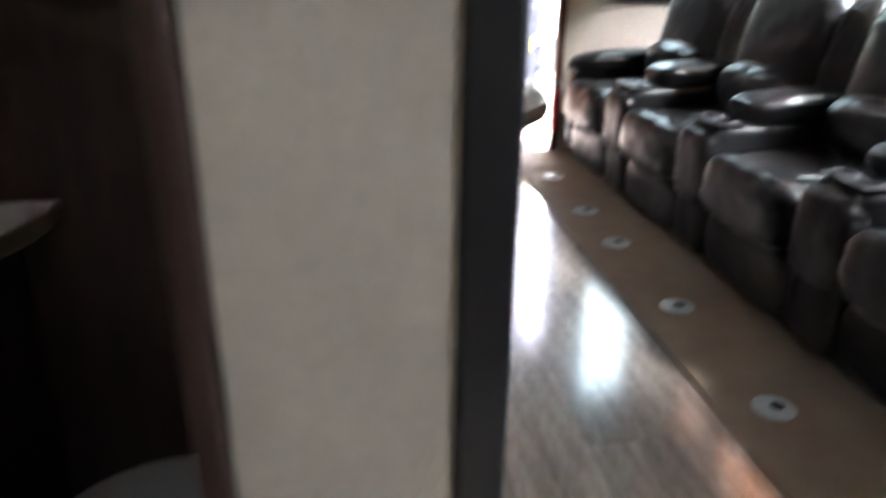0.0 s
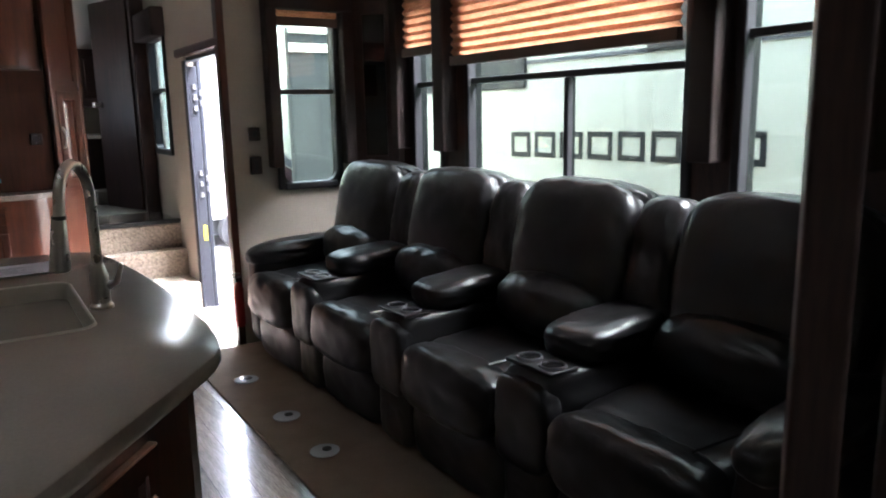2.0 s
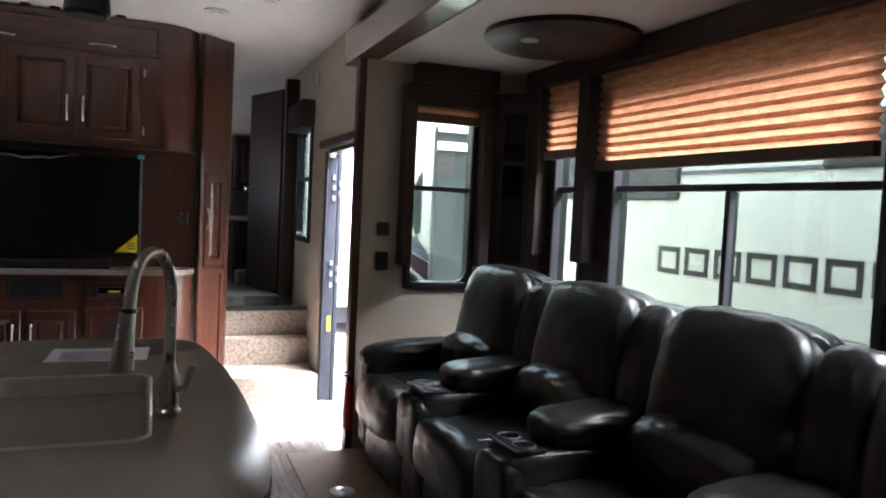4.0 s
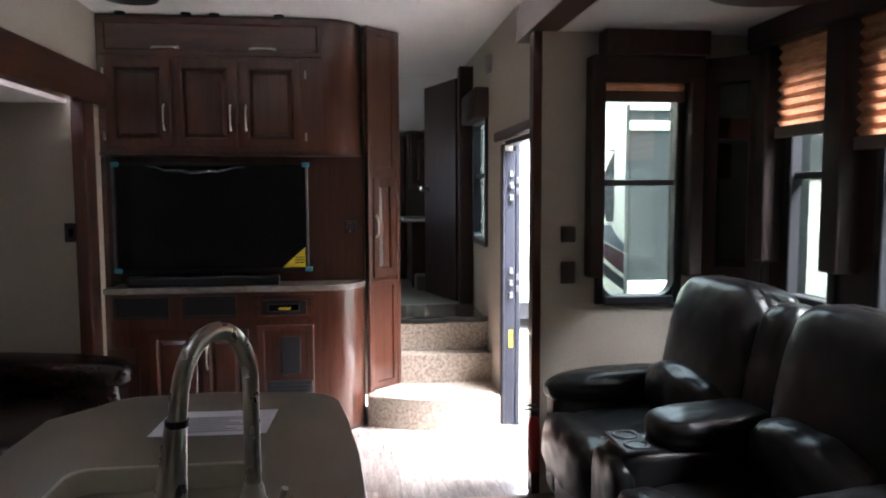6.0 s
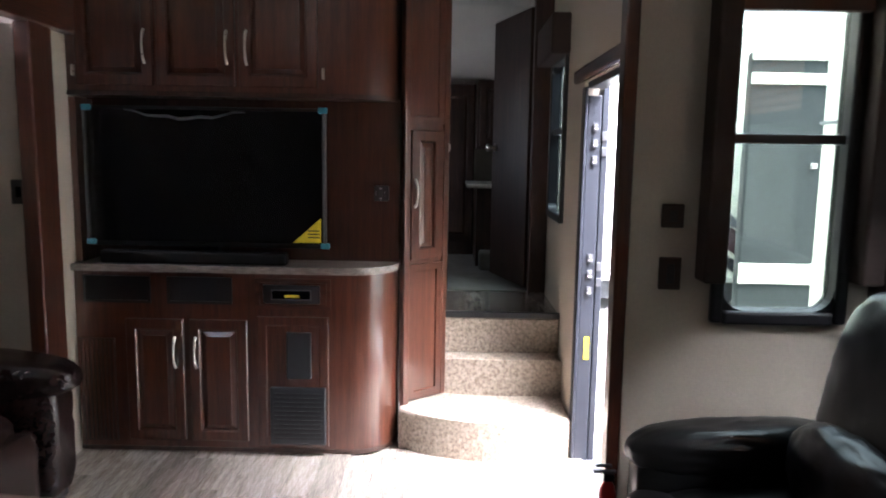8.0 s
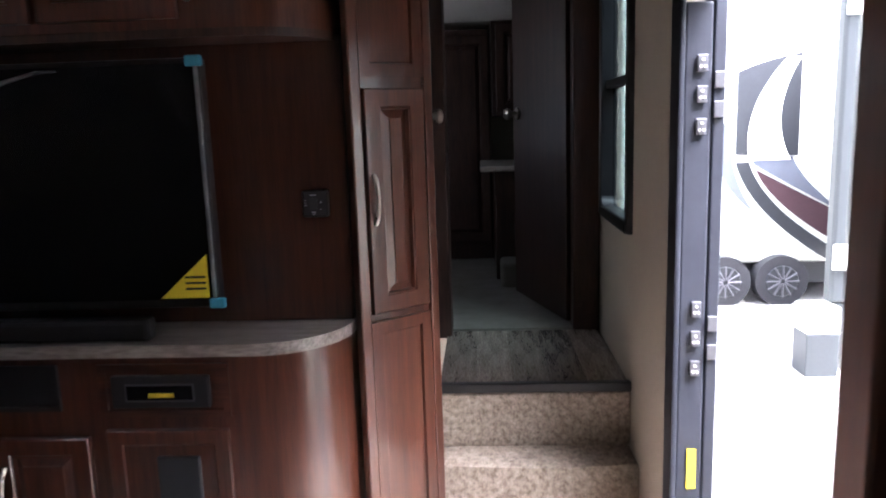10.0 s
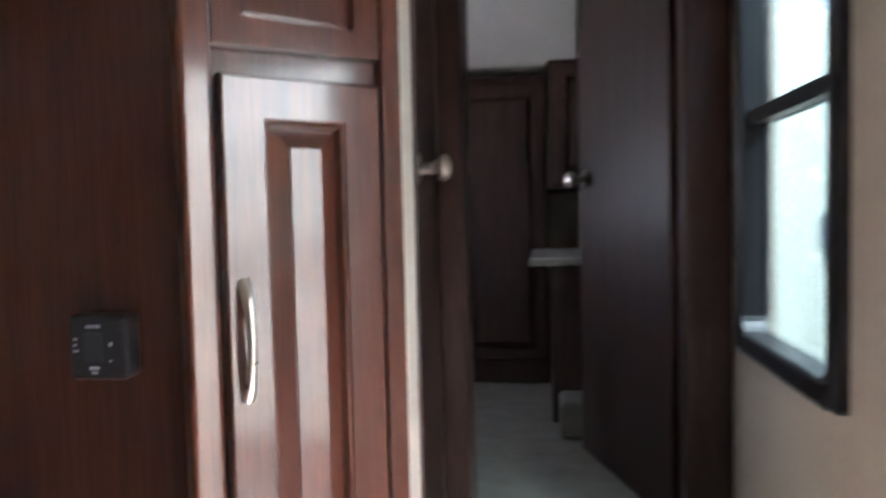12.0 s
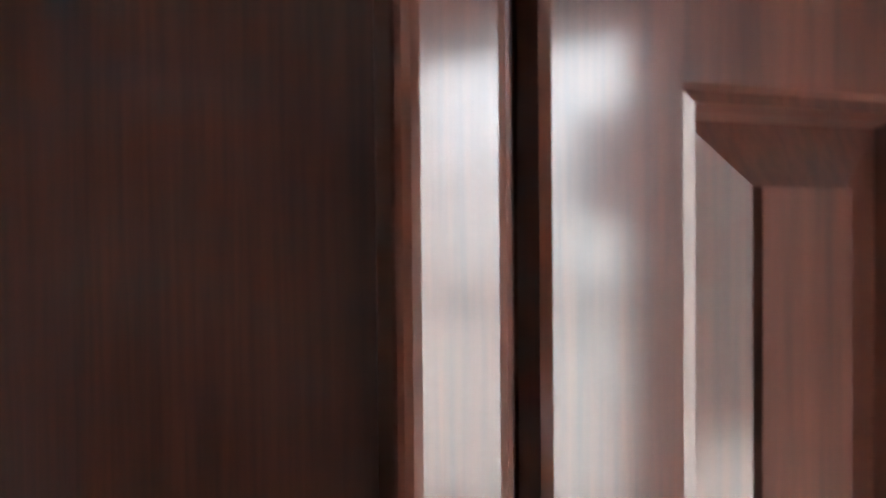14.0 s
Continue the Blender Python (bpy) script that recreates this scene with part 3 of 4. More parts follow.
# floor strip with pale discs
strip = tagged(part("floor_strip", box(1.14, 1.63, -0.16, 3.75, 0.0, 0.012, 0.004), MAT), "tan carpet runner lying along the sofa", "runner")
for i, y in enumerate((3.14, 2.56, 2.13, 1.50, 0.85)):
    k = thing("floor_disc", (1.31, y, 0.012), "pale round plastic disc with a dark centre, on the runner", "floor disc", "floor discs")
    bm = bmesh.new()
    tube([(1.31, y, 0.012), (1.31, y, 0.016), (1.31, y, 0.019)], [0.062, 0.062, 0.054], bm, 28)
    part("plate", bm, DISC, k, smooth=True)
    part("centre", disc(1.32, y, 0.020, 0.02, 0.003), BLACK, k, "dark centre")

# ---- kitchen island ----
TOP = 0.892
isl = thing("kitchen_island", (0.3, 1.6, 0), "dark wooden kitchen island with an angled end and cabinet doors", "kitchen island")
part("body", prism([(0.57, 1.10), (0.54, 1.03), (0.26, 0.69), (0.12, 0.522), (-0.14, 0.522), (-0.14, 2.40), (0.55, 2.40), (0.57, 2.30)], 0.0, TOP - 0.05), WOOD, isl)
im = pose(0.125, 0.528, 0.0, 0, 0, 50.2) @ Matrix.Translation((0, -0.001, 0))
for u in (0.04,):
    k = part("cabinet_door", panel(im @ Matrix.Translation((u, 0, 0.08)), 0.44, 0.70, DOOR), WOOD, isl)
    pull(im @ Matrix.Translation((u + (0.40 if u < 0.3 else 0.04), -0.02, 0.62)), 0.13, k)
pts = [(-0.19, 2.38), (-0.19, 0.50), (-0.17, 0.47), (0.15, 0.46), (0.30, 0.635), (0.565, 0.955), (0.60, 1.0), (0.625, 1.05), (0.64, 1.12), (0.655, 1.25), (0.66, 1.5), (0.655, 1.8), (0.64, 2.05), (0.61, 2.3)]
for i in range(7):
    a = math.pi / 2 * i / 6
    pts.append((0.45 + 0.14 * math.cos(a), 2.42 + 0.15 * math.sin(a)))
pts += [(0.2, 2.60)]
for i in range(5):
    a = math.pi / 2 + math.pi / 2 * i / 5
    pts.append((0.02 + 0.12 * math.cos(a), 2.46 + 0.12 * math.sin(a)))
SX0, SX1, SY0, SY1 = 0.02, 0.42, 1.38, 1.985
bm = bmesh.new()
def rounded(x0, x1, y0, y1, r, n=5):
    out = []
    for cx, cy, a0 in ((x1 - r, y1 - r, 0), (x0 + r, y1 - r, 90), (x0 + r, y0 + r, 180), (x1 - r, y0 + r, 270)):
        out += [(cx + r * math.cos(radians(a0 + 90 * i / n)), cy + r * math.sin(radians(a0 + 90 * i / n))) for i in range(n + 1)]
    return out
hole = rounded(SX0, SX1, SY0, SY1, 0.05)
def loop(bm, pts, z):
    vs = [bm.verts.new((x, y, z)) for x, y in pts]
    return vs, [bm.edges.new((vs[i], vs[(i + 1) % len(vs)])) for i in range(len(vs))]
def shrink(pts, k):
    cx, cy = sum(p[0] for p in pts) / len(pts), sum(p[1] for p in pts) / len(pts)
    out = []
    for x, y in pts:
        d = math.hypot(x - cx, y - cy)
        out.append((x + (cx - x) / d * k, y + (cy - y) / d * k))
    return out
TOP = 0.892
vo, eo = loop(bm, shrink(pts, 0.012), TOP)
vi, ei = loop(bm, hole, TOP)
bmesh.ops.triangle_fill(bm, edges=eo + ei, use_beauty=True)
last = vo
for k, z in ((0.004, TOP - 0.003), (0.0, TOP - 0.012), (0.0, TOP - 0.032), (0.012, TOP - 0.045)):
    vs = [bm.verts.new((x, y, z)) for x, y in shrink(pts, k)]
    for i in range(len(vs)):
        bm.faces.new((last[i], last[(i + 1) % len(vs)], vs[(i + 1) % len(vs)], vs[i]))
    last = vs
bm.faces.new(last)
part("countertop", bm, COUNTER, isl, "taupe solid-surface worktop with rounded ends", True)
bm = bmesh.new()
rings = []
for k, z in ((-0.012, TOP + 0.001), (-0.004, TOP + 0.006), (0.004, TOP + 0.003), (0.012, TOP - 0.02), (0.02, TOP - 0.15), (0.07, TOP - 0.18)):
    rings.append([bm.verts.new((x, y, z)) for x, y in shrink(hole, k)])
for a, b in zip(rings, rings[1:]):
    for i in range(len(a)):
        bm.faces.new((a[i], a[(i + 1) % len(a)], b[(i + 1) % len(a)], b[i]))
bm.faces.new(rings[-1])
s = thing("kitchen_sink", (0.22, 1.68, TOP), "cream composite sink set in the island worktop", "sink")
part("basin", bm, SINK, s, smooth=True)
part("drain", disc(0.22, 1.68, TOP - 0.178, 0.04, 0.004), NICKEL, s, "steel drain")

fau = thing("faucet", (0.455, 1.56, TOP), "tall brushed nickel pull-down kitchen faucet on the island", "faucet")
FX, FY = 0.462, 1.58
part("base_body", tube([(FX, FY, TOP), (FX, FY, TOP + 0.008), (FX, FY, TOP + 0.015), (FX, FY, TOP + 0.09), (FX, FY, TOP + 0.10), (FX, FY, TOP + 0.12)], [0.03, 0.03, 0.024, 0.024, 0.02, 0.015], sides=20), NICKEL, fau, smooth=True)
arc = [(FX, FY, TOP + 0.11 + 0.03 * i) for i in range(7)]
R = 0.085
for i in range(1, 15):
    a = math.pi * i / 15
    arc.append((FX - 0.0425 * (1 - math.cos(a)), FY - 0.062 * (1 - math.cos(a)), TOP + 0.29 + 0.10 * math.sin(a)))
ex = (FX - 0.088, FY - 0.128)
arc.append((ex[0], ex[1], TOP + 0.265))
part("spout", tube(arc, 0.0135, sides=14), NICKEL, fau, smooth=True)
part("spray_head", tube([(ex[0], ex[1], TOP + 0.268), (ex[0] - 0.002, ex[1], TOP + 0.262), (ex[0] - 0.008, ex[1] - 0.004, TOP + 0.19), (ex[0] - 0.012, ex[1] - 0.006, TOP + 0.14), (ex[0] - 0.012, ex[1] - 0.006, TOP + 0.135)], [0.014, 0.0165, 0.021, 0.025, 0.018], sides=16), NICKEL, fau, smooth=True)
part("seam_ring", tube([(ex[0], ex[1], TOP + 0.272), (ex[0], ex[1], TOP + 0.262)], 0.0175, sides=16), BLACK, fau)
part("lever", tube([(FX + 0.02, FY - 0.01, TOP + 0.06), (FX + 0.04, FY - 0.02, TOP + 0.07), (FX + 0.055, FY - 0.03, TOP + 0.12)], [0.012, 0.009, 0.006]), NICKEL, fau, smooth=True)

pap = thing("paper_sheet", (0.27, 2.28, TOP), "printed white paper sheet lying on the worktop", "paper")
bm = bmesh.new()
grid = [[bm.verts.new((0.12 + 0.29 * u / 8 + 0.01 * v / 6, 2.19 + 0.20 * v / 6 - 0.02 * u / 8, TOP + 0.003 + 0.004 * (u / 8) ** 3)) for u in range(9)] for v in range(7)]
for v in range(6):
    for u in range(8):
        bm.faces.new((grid[v][u], grid[v][u + 1], grid[v + 1][u + 1], grid[v + 1][u]))
part("sheet", bm, PAPER, pap)
for i in range(8):
    part("printed_line", box(0.16, 0.36 - 0.03 * (i % 3), 2.205 + 0.016 * i, 2.211 + 0.016 * i, TOP + 0.0045, TOP + 0.005), INK, pap)

# ---- entertainment centre ----
ent = thing("entertainment_centre", (-0.1, 5.2, 0), "dark cherry entertainment centre with rounded end, holding the television", "cabinet")
def rounded_front(x0, x1, yf, r, yb, n=12):
    out = [(x0, yb), (x0, yf)]
    for i in range(n + 1):
        a = -math.pi / 2 + math.pi / 2 * i / n
        out.append((x1 - r + r * math.cos(a), yf + r + r * math.sin(a)))
    return out + [(x1, yb)]
YL, YU, YP = 4.84, 4.87, 5.04
part("lower_body", prism(rounded_front(-0.845, 0.685, YL, 0.22, 5.30), 0.0, 0.885), WOOD, ent, smooth=True)
part("plinth", prism(rounded_front(-0.845, 0.689, YL - 0.004, 0.224, 5.28), 0.0, 0.02), DARKWOOD, ent)
part("counter_slab", prism(rounded_front(-0.848, 0.692, YL - 0.022, 0.235, 5.30), 0.888, 0.922, 0.006), GREYTOP, ent, "grey wood-look laminate top", True)
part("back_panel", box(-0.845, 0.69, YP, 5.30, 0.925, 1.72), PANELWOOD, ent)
part("end_panel", box(-0.848, -0.815, YU, YP - 0.002, 0.923, 1.70, 0.003), WOOD, ent)
part("upper_body", prism(rounded_front(-0.848, 0.685, YU, 0.25, 5.30), 1.72, 2.525), WOOD, ent, smooth=True)
part("edge_band", prism(rounded_front(-0.85, 0.69, YU - 0.006, 0.256, 5.29), 1.708, 1.73, 0.004), DARKWOOD, ent, smooth=True)
part("fascia", panel(pose(-0.83, YU - 0.001, 2.29), 1.28, 0.215, [(0, 0), (0, 0.01), (0.004, 0.012), (0.03, 0.012), (0.036, 0.007), (0.05, 0.008)]), WOOD_H, ent)
for x in (-0.46, 0.10):
    pull(pose(x, YU - 0.012, 2.335, 0, 90), 0.15, ent)
for i, (x, wd, hx) in enumerate(((-0.80, 0.36, 0.325), (-0.42, 0.36, 0.325), (-0.04, 0.36, 0.035))):
    k = part("cabinet_door", panel(pose(x, YU - 0.001, 1.755), wd, 0.51, DOOR), WOOD, ent)
    pull(pose(x + hx, YU - 0.02, 1.93), 0.15, k)
for x in (-0.815, 0.345):
    for z in (1.82, 2.19):
        part("hinge", box(x - 0.006, x + 0.006, YU - 0.018, YU, z - 0.025, z + 0.025, 0.002), NICKEL, ent)
for x, wd in ((-0.80, 0.32), (-0.40, 0.31)):
    bm = panel(pose(x, YL - 0.001, 0.735), wd, 0.13, [(0, 0), (0, 0.008), (0.012, 0.008), (0.014, -0.004)])
    part("speaker_opening", bm, BLACK, ent, "black open media slot")
part("stereo_panel", panel(pose(0.02, YL - 0.001, 0.715), 0.36, 0.15, [(0, 0), (0, 0.006), (0.02, 0.006), (0.022, 0.001)]), WOOD_H, ent)
k = part("stereo", box(0.06, 0.33, YL - 0.02, YL, 0.745, 0.835, 0.006), BLACK, ent, "black car-style stereo")
part("stereo_display", box(0.10, 0.29, YL - 0.0225, YL - 0.0205, 0.765, 0.815, 0.001), STEEL, k)
part("stereo_face", box(0.105, 0.285, YL - 0.0245, YL - 0.023, 0.77, 0.81, 0.0005), SCREEN, k)
part("stereo_label", box(0.165, 0.235, YL - 0.0262, YL - 0.025, 0.778, 0.79), YELLOW, k)
for x, hx in ((-0.60, 0.235), (-0.295, 0.03)):
    k = part("cabinet_door", panel(pose(x, YL - 0.001, 0.06), 0.275, 0.60, DOOR), WOOD, ent)
    pull(pose(x + hx, YL - 0.02, 0.50), 0.15, k)
part("side_door", panel(pose(0.03, YL - 0.001, 0.04), 0.34, 0.64, [(0, 0), (0, 0.012), (0.003, 0.014), (0.04, 0.014), (0.045, 0.011)]), WOOD, ent)
part("side_grille", boxes([(-0.835, -0.66, YL - 0.012, YL - 0.002, 0.05, 0.56)]), DARKWOOD, ent)
part("grille_slat", boxes([(-0.83 + 0.02 * i, -0.822 + 0.02 * i, YL - 0.018, YL - 0.0125, 0.06, 0.55) for i in range(9)]), WOOD, ent)
part("upper_vent_cover", box(0.17, 0.29, YL - 0.03, YL - 0.0155, 0.38, 0.61, 0.006), CHARCOAL, ent, "dark grey vent cover")
part("lower_vent_cover", box(0.09, 0.36, YL - 0.032, YL - 0.0155, 0.05, 0.34, 0.008), CHARCOAL, ent, "dark grey vent cover")
part("vent_slot", boxes([(0.11, 0.34, YL - 0.035, YL - 0.033, 0.08 + 0.022 * i, 0.09 + 0.022 * i) for i in range(11)]), BLACK, ent)
for i, x in enumerate((-0.70, -0.33, -0.17, 0.20)):
    k = thing("puck_light", (x, YU - 0.03, 2.52), "small dark round puck light at the ceiling, off", "puck light", "cornice puck lights")
    part("rim", disc(0, 0, 0, 0.030, 0.012, None, 20, pose(x, YU - 0.030, 2.522)), BLACK, k)

tv = thing("television", (-0.22, 4.95, 0.925), "black flat-screen television with protective film still on", "television")
part("housing", box(-0.795, 0.345, 4.905, 4.96, 1.0, 1.665, 0.008), BLACK, tv)
part("screen", box(-0.78, 0.33, 4.899, 4.904, 1.025, 1.65, 0.001), SCREEN, tv)
part("stand", boxes([(-0.5, 0.06, 4.88, 5.02, 0.923, 0.94), (-0.26, -0.18, 4.93, 4.98, 0.94, 1.0)], 0.004), BLACK, tv)
part("soundbar", box(-0.72, 0.17, 4.84, 4.90, 0.9235, 0.985, 0.012), BLACK, tv)
part("film_edge", boxes([(0.334, 0.345, 4.893, 4.903, 1.02, 1.665)], 0.003), FILM, tv, "loose edge of clear film")
part("film_edge", box(-0.80, -0.79, 4.893, 4.903, 1.01, 1.655, 0.003), FILM, tv, "loose edge of clear film")
bm = tube([(-0.60 + 0.052 * i, 4.893, 1.645 - 0.035 * math.sin(math.pi * i / 11) + 0.006 * math.sin(i * 2.1)) for i in range(12)], [0.002 + 0.006 * math.sin(math.pi * i / 11) for i in range(12)])
part("film_fold", bm, FILM, tv, "sagging fold of film", True)
bm = bmesh.new()
tri = [(0.19, 1.03), (0.325, 1.03), (0.325, 1.15)]
lo, hi = [bm.verts.new((x, 4.8975, z)) for x, z in tri], [bm.verts.new((x, 4.8955, z)) for x, z in tri]
bm.faces.new(lo), bm.faces.new(hi)
for i in range(3):
    bm.faces.new((lo[i], lo[(i + 1) % 3], hi[(i + 1) % 3], hi[i]))
part("corner_sticker", bm, YELLOW, tv, "yellow triangular sticker")
part("sticker_print", boxes([(0.262, 0.318, 4.8940, 4.8950, 1.085 - 0.016 * i, 1.091 - 0.016 * i) for i in range(3)]), BLACK, tv)
for x, z in ((0.335, 1.655), (0.345, 1.015), (-0.78, 1.655), (-0.78, 1.02)):
    part("blue_tape", box(x - 0.022, x + 0.022, 4.889, 4.908, z - 0.014, z + 0.014, 0.005), BLUE, tv, "blue tape tab")

th = thing("thermostat", (0.62, YP, 1.265), "small black digital thermostat on the wood panel", "thermostat")
part("case", box(0.566, 0.638, YP - 0.035, YP - 0.001, 1.228, 1.303, 0.006), BLACK, th)
part("display", box(0.588, 0.610, YP - 0.0365, YP - 0.0355, 1.25, 1.283), CHARCOAL, th, "dark grey display")
for a, c, z0, z1 in ((0.590, 0.608, 1.289, 1.292), (0.593, 0.605, 1.241, 1.244), (0.595, 0.603, 1.236, 1.238), (0.618, 0.622, 1.268, 1.272), (0.618, 0.621, 1.250, 1.252), (0.574, 0.579, 1.275, 1.277), (0.574, 0.578, 1.268, 1.270), (0.573, 0.580, 1.261, 1.263)):
    part("marking", box(a, c, YP - 0.0368, YP - 0.0356, z0, z1), INK, th)

# pantry with an angled face
pan = thing("pantry_cabinet", (0.80, 5.15, 0), "tall narrow cherry pantry cabinet with an angled face", "cabinet")
P0, P1 = Vector((0.702, 5.012)), Vector((0.918, 5.208))
ANG = math.degrees(math.atan2(P1.y - P0.y, P1.x - P0.x))
PW = (P1 - P0).length
part("carcass", prism([(P0.x + 0.006, P0.y + 0.022), (P1.x, P1.y), (0.84, 5.30), (0.702, 5.30)], -0.012, 2.525), WOOD, pan)
base = pose(P0.x, P0.y, 0, 0, 0, ANG)
part("corner_stile", box(0.002, 0.040, -0.022, 0.012, 0.0, 2.52, 0.007, seg=4, m=base), WOOD, pan)
part("stile", box(PW - 0.03, PW - 0.001, -0.016, -0.0005, 0.2, 2.52, 0.003, m=base), WOOD, pan)
def at(u, z):
    return base @ Matrix.Translation((u, -0.001, z))
k = part("pantry_door", panel(at(0.048, 0.935), PW - 0.085, 0.642, [(0, 0), (0, 0.017), (0.003, 0.02), (0.050, 0.02), (0.052, 0.017), (0.056, 0.018), (0.058, 0.013), (0.060, 0.006), (0.083, 0.014), (0.0835, 0.018)]), WOOD, pan, "raised-panel pantry door")
pull(at(0.068, 1.268) @ Matrix.Translation((0, -0.019, 0)), 0.138, k, rise=0.021, r=0.0055)
REC = [(0, 0), (0, 0.014), (0.035, 0.014), (0.038, 0.004), (0.042, 0.005)]
part("upper_panel", panel(at(0.042, 1.61), PW - 0.075, 0.90, REC), WOOD, pan)
part("lower_panel", panel(at(0.042, 0.21), PW - 0.075, 0.70, REC), WOOD, pan)

# ---- hall and bedroom ----
d = tagged(thing("door_2", (0.905, 5.64, 0.6), "dark closed bathroom door with a chrome knob", "door"), kind="structure")
part("leaf", box(0.842, 0.866, 5.393, 5.947, 0.60, 2.415, 0.004), DARKWOOD, d)
part("casing", boxes([(0.868, 0.912, 5.392, 5.415, 0.59, 2.42), (0.868, 0.93, 5.93, 5.99, 0.59, 2.47)], 0.005), DARKWOOD, d)
def knob(m, parent):
    return part("knob", tube([m @ Vector(p) for p in ((0, 0, 0), (0, -0.006, 0), (0, -0.008, 0), (0, -0.03, 0), (0, -0.042, 0), (0, -0.055, 0), (0, -0.066, 0), (0, -0.07, 0))], [0.03, 0.03, 0.012, 0.011, 0.022, 0.027, 0.022, 0.006], sides=20), NICKEL, parent, "chrome door knob", True)
knob(pose(0.866, 5.66, 1.5, 0, 0, 90), d)
H0, H1 = Vector((1.44, 6.10)), Vector((1.25, 6.70))
a = math.degrees(math.atan2(H1.y - H0.y, H1.x - H0.x))
m = pose(H0.x, H0.y, 0.61, 0, 0, a)
d = tagged(thing("door_3", (H0.x, H0.y, 0.6), "dark wooden bedroom door standing open", "door"), kind="structure")
part("leaf", box(0.0, (H1 - H0).length, -0.018, 0.018, 0.0, 1.76, 0.004, m=m), DARKWOOD, d)
knob(m @ pose(0.57, 0.018, 0.90, 0, 0, 180), d)
knob(m @ pose(0.57, -0.018, 0.90), d)

war = thing("wardrobe", (0.7, 7.8, 0.604), "dark wooden wardrobe with tall double doors", "wardrobe")
part("body", box(0.1, 1.135, 7.65, 8.02, 0.604, 2.04, 0.006), DARKWOOD, war)
for x, hx in ((0.12, 0.46), (0.63, 0.03)):
    k = part("wardrobe_door", panel(pose(x, 7.649, 0.72), 0.495, 1.28, DOOR), DARKWOOD, war)
    pull(pose(x + hx, 7.629, 1.48), 0.15, k)
hut = thing("hutch_cabinet", (1.35, 7.5, 1.62), "dark wooden overhead cabinet above the vanity", "cabinet")
part("body", box(1.14, 1.545, 7.38, 8.02, 1.505, 2.05, 0.006), DARKWOOD, hut)
k = part("cabinet_door", panel(pose(1.165, 7.379, 1.53), 0.35, 0.50, DOOR), DARKWOOD, hut)
pull(pose(1.47, 7.36, 1.80), 0.12, k)
van = thing("vanity", (1.3, 7.2, 0.604), "dark wooden vanity with a pale worktop", "vanity")
part("body", box(1.14, 1.54, 7.0, 7.6, 0.604, 1.208, 0.006), DARKWOOD, van)
part("worktop", box(1.06, 1.545, 6.92, 7.62, 1.209, 1.239, 0.008), PORCELAIN, van, "pale grey worktop")
mir = thing("mirror", (1.53, 7.1, 1.35), "framed mirror on the wall over the vanity", "mirror")
part("mirror_glass", box(1.525, 1.538, 6.95, 7.35, 1.33, 1.75), MIRROR, mir)
part("mirror_frame", boxes([(1.515, 1.545, 6.92, 6.95, 1.30, 1.78), (1.515, 1.545, 7.35, 7.38, 1.30, 1.78), (1.515, 1.545, 6.95, 7.35, 1.30, 1.33), (1.515, 1.545, 6.95, 7.35, 1.75, 1.78)], 0.004), STEEL, mir)
tagged(part("floor_block", box(1.16, 1.50, 6.78, 6.98, 0.604, 0.74, 0.02), CARPET2), "carpeted block on the floor before the vanity", "step block")

# Unseen window added with a fill lamp in its opening to brighten the bedroom.
w = tagged(thing("window_7", (0.03, 6.95, 1.2), "unseen black-framed window, added to light the bedroom", "window"), kind="structure")
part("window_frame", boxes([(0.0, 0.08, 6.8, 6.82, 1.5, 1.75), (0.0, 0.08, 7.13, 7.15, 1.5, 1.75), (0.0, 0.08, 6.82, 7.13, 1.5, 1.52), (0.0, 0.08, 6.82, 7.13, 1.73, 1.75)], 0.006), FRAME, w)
bed_light = new("bedroom_fill", bpy.data.lights.new("bedroom_fill", "AREA"))
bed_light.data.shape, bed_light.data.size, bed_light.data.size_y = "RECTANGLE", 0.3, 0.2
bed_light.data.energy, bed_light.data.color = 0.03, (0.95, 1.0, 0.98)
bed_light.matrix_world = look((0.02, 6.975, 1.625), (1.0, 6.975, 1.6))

# ---- slide-out corner and wall fittings ----
cor = thing("corner_cabinet", (2.4, 3.6, 1.0), "dark wooden corner cabinet with a smoked glass door", "cabinet")
C0, C1 = Vector((2.29, 3.765)), Vector((2.545, 3.53))
ca = math.degrees(math.atan2(C1.y - C0.y, C1.x - C0.x))
cb = pose(C0.x, C0.y, 0, 0, 0, ca)
CW = (C1 - C0).length
part("body", prism([(2.29, 3.766), (2.546, 3.53), (2.546, 3.766)], 0.3, 2.12), DARKWOOD, cor)
k = part("glass_door", panel(cb @ pose(0.03, -0.002, 1.05), CW - 0.06, 1.02, [(0, 0), (0, 0.016), (0.003, 0.019), (0.07, 0.019), (0.075, 0.010)]), DARKWOOD, cor)
part("door_glass", box(0.105, CW - 0.105, -0.018, -0.0135, 1.13, 1.99, m=cb), DIMGLASS, k, "smoked glass pane")
pull(cb @ pose(CW - 0.055, -0.022, 1.36), 0.13, k)
for z, h, x in ((1.245, 0.075, 1.65), (1.045, 0.105, 1.65)):
    s = thing("wall_plate", (x, 3.765, z), "dark brown switch plate on the cream wall", "switch", "slide-out switches")
    part("plate", box(x - 0.035, x + 0.035, 3.755, 3.769, z, z + h, 0.004), VALANCE, s)
    part("rocker", box(x - 0.012, x + 0.012, 3.750, 3.7545, z + 0.02, z + h - 0.02, 0.002), BLACK, s)
s = thing("wall_plate", (-0.905, 4.558, 1.24), "black switch plate on the opposite slide-out wall", "switch")
